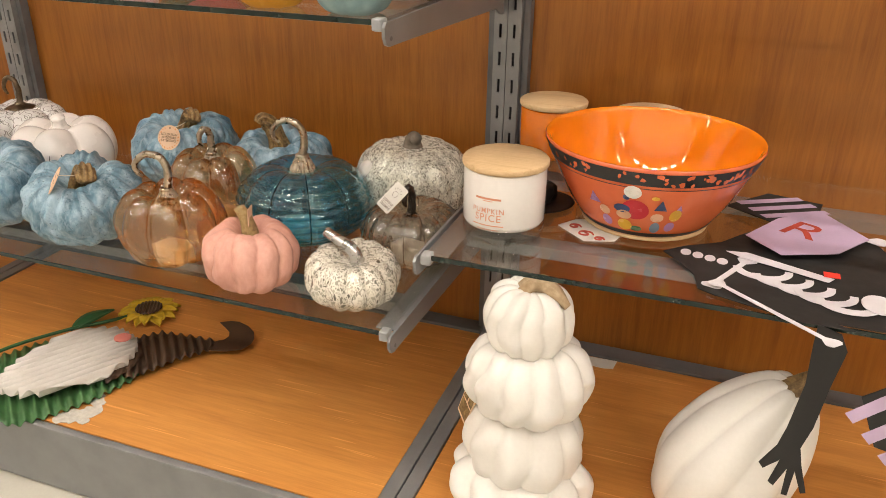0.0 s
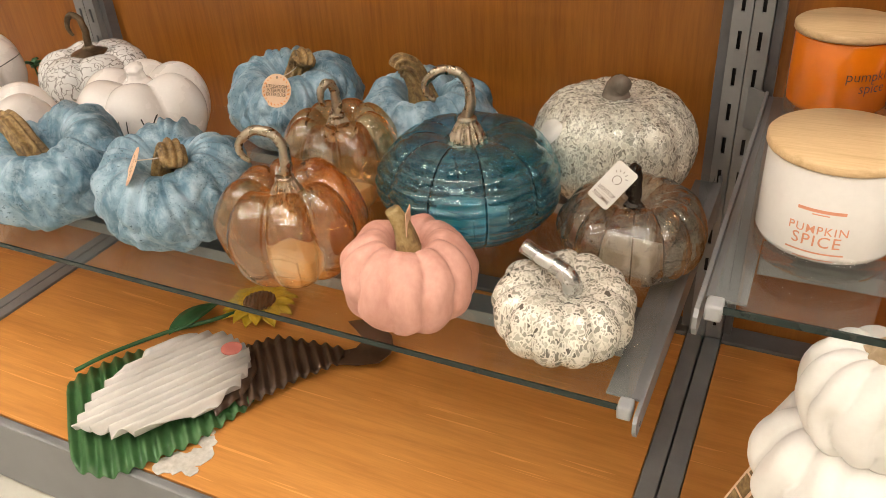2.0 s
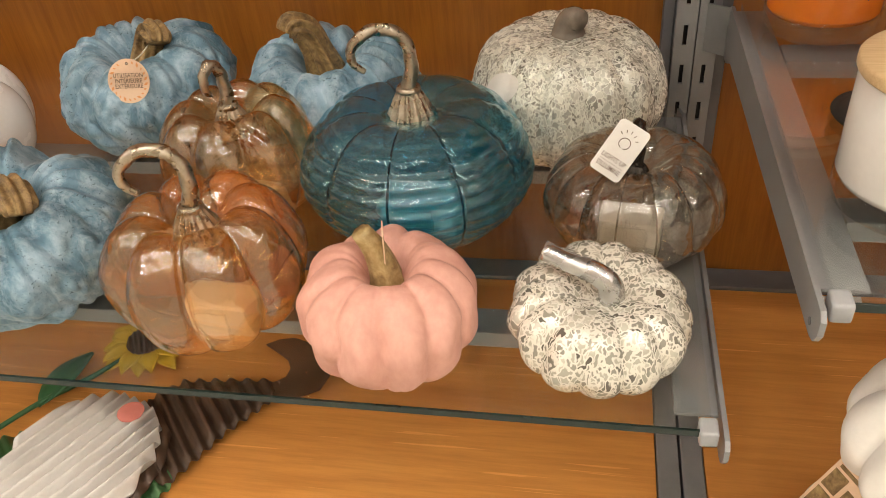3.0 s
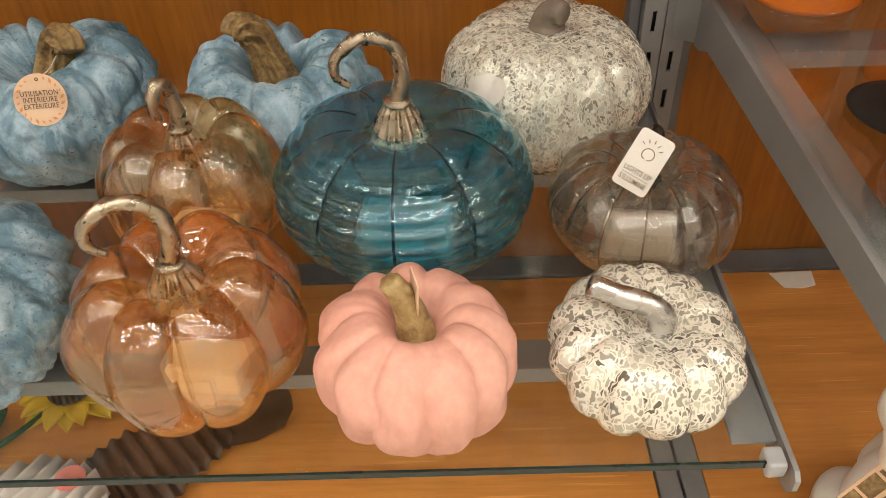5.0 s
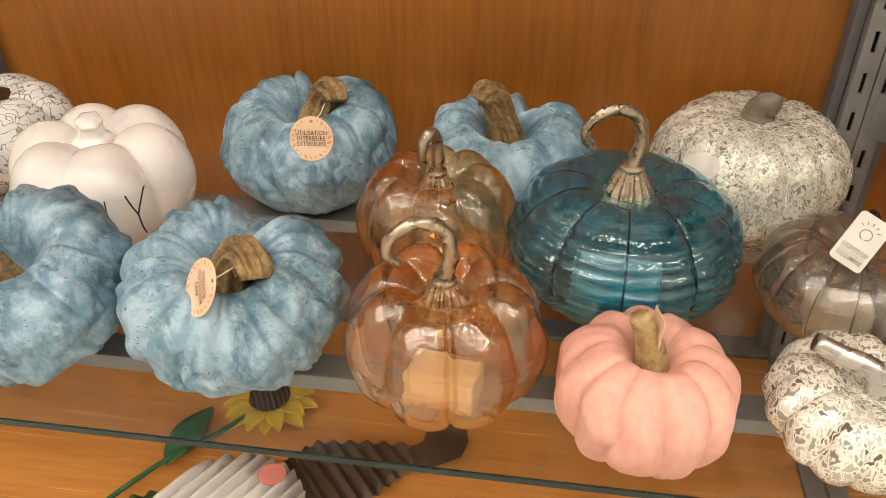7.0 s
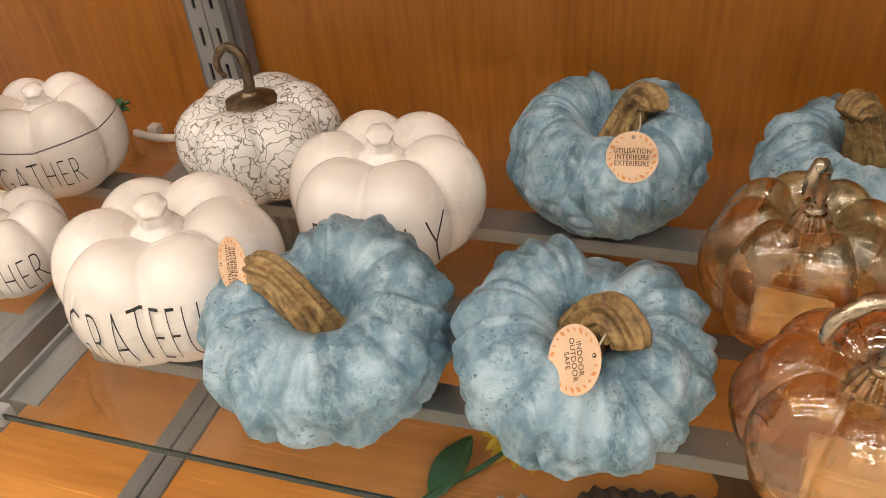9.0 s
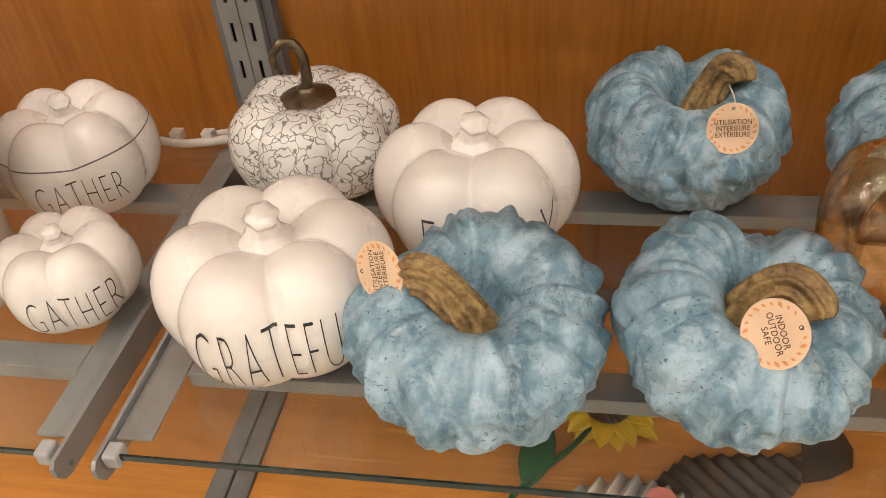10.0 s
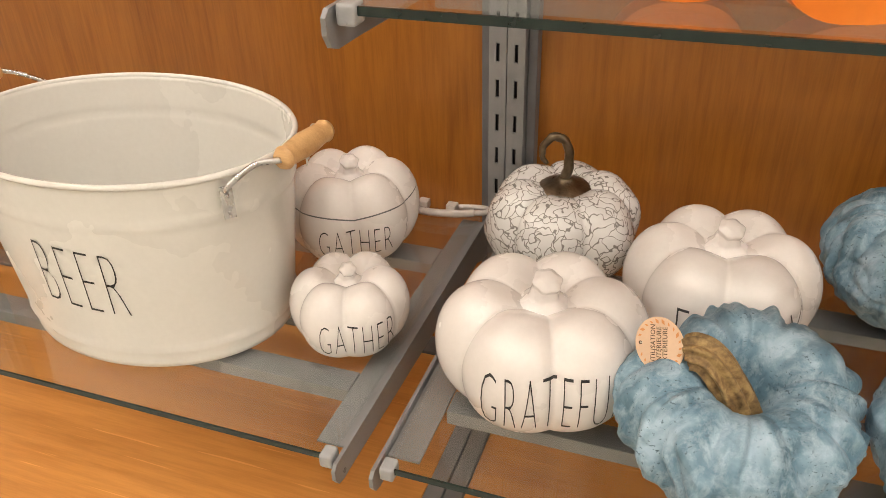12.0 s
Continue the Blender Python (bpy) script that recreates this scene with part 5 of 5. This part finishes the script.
def bone(p, q, r):
    """A flat bone: a shaft with two knuckles at each end."""
    p, q = Vector(p), Vector(q)
    d = (q - p).normalized()
    n = Vector((-d.y, d.x))
    side = []
    for c, s in ((q, 1), (p, -1)):
        side.append(c - d * s * r * 2.2 + n * s * r * 0.6)
        for a in (140, 100, 60, 20, -20):
            side.append(c + n * r * 0.9 * s + (d * s * math.cos(radians(a)) + n * s * math.sin(radians(a))) * r * 1.15)
        for a in (20, -20, -60, -100, -140):
            side.append(c - n * r * 0.9 * s + (d * s * math.cos(radians(a)) + n * s * math.sin(radians(a))) * r * 1.15)
        side.append(c - d * s * r * 2.2 - n * s * r * 0.6)
    return [(v.x, v.y) for v in side][::-1]


def crescent(c, d, w, h, t):
    """A rib: a curved band, thick in the middle, open to the back."""
    c, d = Vector(c), Vector(d).normalized()
    n = Vector((-d.y, d.x))
    arc = np.linspace(math.radians(185), math.radians(370), 18)
    outer = [c + d * w * math.cos(a) + n * h * math.sin(a) for a in arc]
    inner = [c + d * (w - t * 0.7) * math.cos(a) + n * ((h - t) * math.sin(a) + 0.15 * t) for a in arc[::-1]]
    return [(v.x, v.y) for v in outer + inner]


part("arm_bone", slab(bone((1.258, -0.164), (1.290, -0.078), 0.0050), SZ + 0.0014, SZ + 0.0022), BONE, skel, "white printed bone", smooth=False)
for k in range(5):
    part("rib", slab(crescent((1.305 + 0.019 * k, -0.098 - 0.014 * k), (0.95, -0.05), 0.029, 0.030, 0.011), SZ + 0.0014 + 0.0003 * k, SZ + 0.0020 + 0.0003 * k), BONE, skel, "white printed rib" if k == 0 else "", smooth=False)
part("collar_bone", slab([(1.268, -0.062), (1.290, -0.058), (1.330, -0.078), (1.372, -0.098), (1.366, -0.110), (1.330, -0.094), (1.285, -0.076)], SZ + 0.0030, SZ + 0.0036), BONE, skel, smooth=False)
for k in range(4):
    c = Vector((1.228 + 0.0125 * k, -0.080 - 0.004 * k))
    part("vertebra", slab([(c.x + 0.0055 * math.cos(a * math.pi / 8), c.y + 0.0090 * math.sin(a * math.pi / 8)) for a in range(16)], SZ + 0.0014, SZ + 0.0021), BONE, skel, smooth=False)
part("leg_bone", slab(bone((1.395, 0.040), (1.425, 0.040), 0.0060), SZ + 0.0034, SZ + 0.0042), BONE, skel, smooth=False)
part("hip_bone", slab([(1.408 + 0.016 * math.cos(a * math.pi / 10), -0.150 + 0.024 * math.sin(a * math.pi / 10)) for a in range(20)], SZ + 0.0034, SZ + 0.0040), BONE, skel, smooth=False)
part("upper_arm", slab([(1.244, -0.170), (1.256, -0.148), (1.345, -0.195), (1.385, -0.2165), (1.372, -0.2165), (1.340, -0.2165), (1.262, -0.186)], SZ + 0.0004, SZ + 0.0013), BLACK_CARD, skel, smooth=False)
p0, p1 = Vector((1.262, -0.166, 0.566)), Vector((1.3640, -0.2460, 0.557))
bm = slab(bone((0, 0), ((p1 - p0).length, 0), 0.0045), 0.0, 0.0008)
turn = math.atan2(p1.y - p0.y, p1.x - p0.x)
bmesh.ops.transform(bm, matrix=Matrix.Translation(p0) @ pose(0, 0, 0, 0, 0, math.degrees(turn)) @ pose(0, 0, 0, 0, 3.4, 0), verts=bm.verts)
part("arm_bone", bm, BONE, skel, "white printed bone", smooth=False)
# the arm that hangs over the front edge
hang = Matrix.Translation((0, -0.2165, 0)) @ pose(0, 0, 0, 90, 0, 0)
for nm, outl, mat, lab, dz in (
        ("fore_arm", [(1.372, 0.562), (1.398, 0.556), (1.408, 0.540), (1.400, 0.500), (1.394, 0.455), (1.386, 0.430), (1.392, 0.410), (1.404, 0.380), (1.398, 0.378), (1.386, 0.402), (1.384, 0.372), (1.377, 0.372), (1.377, 0.404), (1.366, 0.380), (1.359, 0.384), (1.367, 0.412), (1.350, 0.398), (1.344, 0.404), (1.360, 0.428), (1.366, 0.450), (1.374, 0.500), (1.372, 0.540)], BLACK_CARD, "black card arm and glove", 0.0),
        ):
    bm = slab([(1.362 + (x - 1.384) * 0.80, z) for x, z in outl], dz, dz + 0.0011)
    bmesh.ops.transform(bm, matrix=hang, verts=bm.verts)
    part(nm, bm, mat, skel, lab, smooth=False)


def pennant(label, outline, z, stripes, letter=None, tilt=(0, 0)):
    t = thing("pennant", label, "pennant", group="party pennants")
    t.matrix_world = LAID
    part("card", slab(outline, z, z + 0.0010), BLACK_CARD if stripes else LILAC, t, smooth=False)
    if stripes:
        c = sum((Vector(p) for p in outline), Vector((0, 0))) / len(outline)
        for k in range(-3, 4):
            if k % 2:
                continue
            d = Vector((math.cos(stripes), math.sin(stripes)))
            n = Vector((-d.y, d.x))
            pts = [c + n * (k * 0.0125 + s * 0.006) + d * q for s, q in ((-1, -0.043), (-1, 0.043), (1, 0.043), (1, -0.043))]
            part("stripe", slab([(p.x, p.y) for p in pts], z + 0.0011, z + 0.0016), LILAC, t, "pale lilac stripe" if k == 0 else "", smooth=False)
    if letter:
        bm = text_bm(letter[0], letter[1], 1.0, 0.0)
        bmesh.ops.transform(bm, matrix=pose(letter[2], letter[3], z + 0.0014, 0, 0, letter[4]), verts=bm.verts)
        part("lettering", bm, RED_INK, t, "dark red capital", smooth=False)
    return t


pennant("lilac card pennant printed with a red letter R", [(1.286, -0.018), (1.322, -0.066), (1.378, -0.036), (1.412, 0.026), (1.366, 0.108), (1.320, 0.058)], 0.5690, 0.0, ("R", 0.075, 1.345, 0.022, -28))
pennant("striped black and lilac card pennant behind the bowl", [(1.262, 0.095), (1.310, 0.168), (1.372, 0.150), (1.366, 0.108), (1.318, 0.050)], 0.5650, 0.6)
pn = pennant("striped black and lilac pennant hanging off the shelf", [(0, 0), (0.050, 0.040), (0.085, 0.0), (0.060, -0.055), (0.020, -0.048)], 0.0, 0.75)
pn.matrix_world = Matrix.Translation((1.394, -0.2235, 0.500)) @ pose(0, 0, 0, 88, 0, 0)
sw = thing("pennant", "white card pennant with dark red swirls under the bowl", "pennant", group="party pennants")
sw.matrix_world = LAID
part("card", slab([(1.084, -0.052), (1.100, -0.024), (1.130, -0.010), (1.160, -0.040), (1.152, -0.078), (1.120, -0.092)], 0.5598, 0.5606), CARD, sw, "white card", smooth=False)
for cx, cy, r in ((1.103, -0.050, 0.0075), (1.118, -0.070, 0.0095), (1.135, -0.080, 0.006)):
    part("swirl", tube([(cx + r * (1 - k / 14) * math.cos(k * 0.75), cy + r * (1 - k / 14) * math.sin(k * 0.75), 0.5612) for k in range(12)], [0.0011] * 3, 40, 6), RED_INK, sw, "dark red swirl print")
hat = thing("felt_hat", "small black felt hat with a wide brim between the candles", "hat", (1.0500, -0.0300, 0.5595))
part("brim", grid_surface(lambda u, a: (0.0425 * np.interp(u, [0, 0.5, 1], [0.3, 1.0, 0.3]) * math.cos(a), 0.040 * np.interp(u, [0, 0.5, 1], [0.3, 1.0, 0.3]) * math.sin(a), 0.0025 * u + 0.0022 * abs(math.cos(a)) * np.interp(u, [0, 0.5, 1], [0, 1, 0])), 13, 48), BLACK_CARD, hat, "curved black brim")
part("crown", grid_surface(gourd_fn(0.021, 0.028, 5, 0.05, 0.004, 0.4, 1.0, 3.0, 0.2, 0.6), 24, 40), BLACK_CARD, hat, "soft crumpled crown")
bm = box(1.356, 1.371, -0.126, -0.115, SZ + 0.0042, SZ + 0.0052, 0.0004)
lone("red_sticker", bm, paint("bright_red_paper", (0.68, 0.03, 0.02), (0.75, 0.05, 0.03), 40, 0.5), "small bright red sticker on the cut-out", "sticker", smooth=False)

# ---- upper shelf ----
UP = 0.790


def soft_pumpkin(label, at, r, h, ribs, c1, c2, stemmed=True):
    m = paint("plush_" + str(ribs) + str(round(at[0] * 100)), c1, c2, 60, 0.85, 0, 400, 0.4, 0.001)
    fn = gourd_fn(r, h, ribs, 0.07, h * 0.15, 0.4, 0.8, at[0] * 9, 0.04, 0.68)
    t, b = lobed("plush_pumpkin", label, "pumpkin", fn, m, (at[0] + 0.013, at[1] - 0.010, 0), (0, 0, 20), 44, 96, "shelf-top pumpkins")
    part("stem", tube([(0, 0, h * 0.8), (0.002, 0, h * 1.02), (0.006, 0.002, h * 1.2)], [0.009, 0.006, 0.005], 10, 12, 5, 0.12), BROWN_STEM, t)
    settle(t, UP)
    return t


soft_pumpkin("rose pink velvet pumpkin on the upper shelf", (0.709, -0.157), 0.037, 0.072, 12, (0.48, 0.09, 0.11), (0.62, 0.16, 0.17))
soft_pumpkin("mustard yellow velvet pumpkin on the upper shelf", (0.788, -0.172), 0.040, 0.072, 14, (0.52, 0.24, 0.015), (0.66, 0.33, 0.03))
soft_pumpkin("pale teal glass-effect pumpkin on the upper shelf", (0.882, -0.176), 0.042, 0.080, 10, (0.16, 0.27, 0.29), (0.25, 0.37, 0.385))
soft_pumpkin("pearl white pumpkin on the upper shelf", (0.892, -0.075), 0.038, 0.078, 9, (0.42, 0.40, 0.37), (0.56, 0.53, 0.49))
soft_pumpkin("olive green pumpkin on the upper shelf", (0.890, 0.030), 0.040, 0.070, 9, (0.07, 0.08, 0.012), (0.13, 0.14, 0.03))
soft_pumpkin("dark green velvet pumpkin on the upper shelf", (0.655, -0.135), 0.032, 0.066, 9, (0.03, 0.06, 0.03), (0.06, 0.10, 0.05))
ORANGE = paint("orange_painted_wood", (0.72, 0.17, 0.006), (0.80, 0.22, 0.012), 20, 0.45)


def wood_pumpkin(label, at, turn, w, h, bands):
    t = thing("wooden_pumpkin", label, "pumpkin", (at[0] + 0.009, at[1] - 0.006, UP), (0, 0, turn), "wooden pumpkins")
    out = [(w * (0.60 * math.cos(a) + 0.40 * math.copysign(abs(math.cos(a)) ** 0.5, math.cos(a))), h / 2 + h / 2 * math.copysign(abs(math.sin(a)) ** 0.7, math.sin(a))) for a in np.linspace(0, 2 * math.pi, 40, endpoint=False)]
    bm = slab(out, -0.011, 0.011)
    bmesh.ops.transform(bm, matrix=pose(0, 0, 0, 90, 0, 0), verts=bm.verts)
    part("body", bm, ORANGE, t, smooth=False)
    for z, zig in bands:
        if zig:
            xs = np.linspace(-w * 0.8, w * 0.8, 9)
            up = [(x, z + 0.006 * (1 if i % 2 else -1) + 0.004) for i, x in enumerate(xs)]
            dn = [(x, z + 0.006 * (1 if i % 2 else -1) - 0.004) for i, x in enumerate(xs)][::-1]
            bm = slab(up + dn, 0.0113, 0.0120)
        else:
            bm = slab([(-w * 0.8, z - 0.006), (w * 0.8, z - 0.006), (w * 0.85, z + 0.006), (-w * 0.85, z + 0.006)], 0.0113, 0.0120)
        bmesh.ops.transform(bm, matrix=pose(0, 0, 0, 90, 0, 0), verts=bm.verts)
        part("white_band", bm, CARD, t, "white painted band", smooth=False)
    return t


wood_pumpkin("orange wooden pumpkin with white stripes", (0.545, -0.192), 28, 0.030, 0.095, ((0.030, 0), (0.060, 0)))
wood_pumpkin("orange wooden pumpkin with a white zigzag", (0.284, -0.170), 20, 0.045, 0.095, ((0.030, 1), (0.062, 1)))
wood_pumpkin("orange wooden pumpkin set back on the shelf", (0.424, -0.118), 30, 0.035, 0.090, ((0.035, 0), (0.062, 0)))
wood_pumpkin("small orange wooden pumpkin near the shelf end", (0.205, -0.150), 10, 0.036, 0.090, ((0.055, 1),))
corn = thing("corn_bundle", "bundle of yellow beaded corn ears", "corn ornament", (0.436, -0.194, UP))
YEL = paint("yellow_beads", (0.50, 0.30, 0.01), (0.66, 0.44, 0.03), 300, 0.4, 0, 260, 0.9, 0.003)
for k in range(5):
    x = (k - 2) * 0.011
    part("corn_ear", tube([(x, 0.002 * (k % 2), 0.0095), (x * 1.1, 0.0, 0.034), (x * 1.3, 0.004, 0.066)], [0.006, 0.0095, 0.009, 0.004], 26, 14, 7, 0.1, 9.0), YEL, corn)
bag = thing("gift_bag", "small mauve printed bag lettered GIVE", "gift bag", (0.628, -0.172, UP), (0, 0, 22))
part("body", box(-0.020, 0.020, -0.007, 0.007, 0.0, 0.058, 0.002), paint("mauve_print", (0.30, 0.12, 0.16), (0.50, 0.28, 0.30), 120, 0.5), bag, smooth=False)
bm = text_bm("GIVE", 0.014, 0.95, 0.0)
bmesh.ops.transform(bm, matrix=pose(0.0, -0.0074, 0.042, 90, 0, 0), verts=bm.verts)
part("lettering", bm, CARD, bag, "white capitals", smooth=False)
for k in range(3):
    part("print_line", box(-0.015, 0.015, -0.0077, -0.0072, 0.026 - k * 0.007, 0.028 - k * 0.007), CARD, bag, smooth=False)

# ---- odds and ends on the left shelf ----
hook = thing("plastic_hanger", "translucent white plastic hanger clip lying on the shelf", "hanger")
zz = GL + 0.003
MILK = paint("milky_white_plastic", (0.55, 0.50, 0.47), (0.64, 0.59, 0.55), 40, 0.3)
part("bar", tube([(-0.080, 0.158, zz), (-0.050, 0.152, zz), (-0.020, 0.156, zz), (0.002, 0.164, zz)], [0.0045] * 3, 24, 8), MILK, hook)
part("loop", tube([(0.002, 0.164, zz), (0.013, 0.168, zz), (0.014, 0.177, zz), (0.002, 0.178, zz), (-0.02, 0.172, zz), (-0.03, 0.166, zz)], [0.0032] * 3, 24, 8), MILK, hook)
for x in (-0.058, -0.024):
    part("lug", box(x - 0.006, x + 0.006, 0.158, 0.170, GL + 0.0005, GL + 0.011, 0.0015), MILK, hook, smooth=False)
sprig = thing("leaf_sprig", "small dark green artificial leaf sprig behind the jar", "leaf sprig", (-0.098, 0.165, GL - 0.003))
for k in range(7):
    a = k * 0.9
    bm = leaf_bm((0, 0), (0.016 * math.cos(a), 0.016 * math.sin(a)), 0.005, 0.0, 0.003)
    bmesh.ops.transform(bm, matrix=pose(0, 0, 0.022 + 0.003 * (k % 3), 25 * math.sin(a), -25 * math.cos(a), 0), verts=bm.verts)
    part("leaf", bm, LEAF, sprig)
part("stalk", tube([(0, 0, 0.0), (0.001, 0, 0.012), (0, 0, 0.026)], [0.0014] * 2, 8, 6), LEAF, sprig)
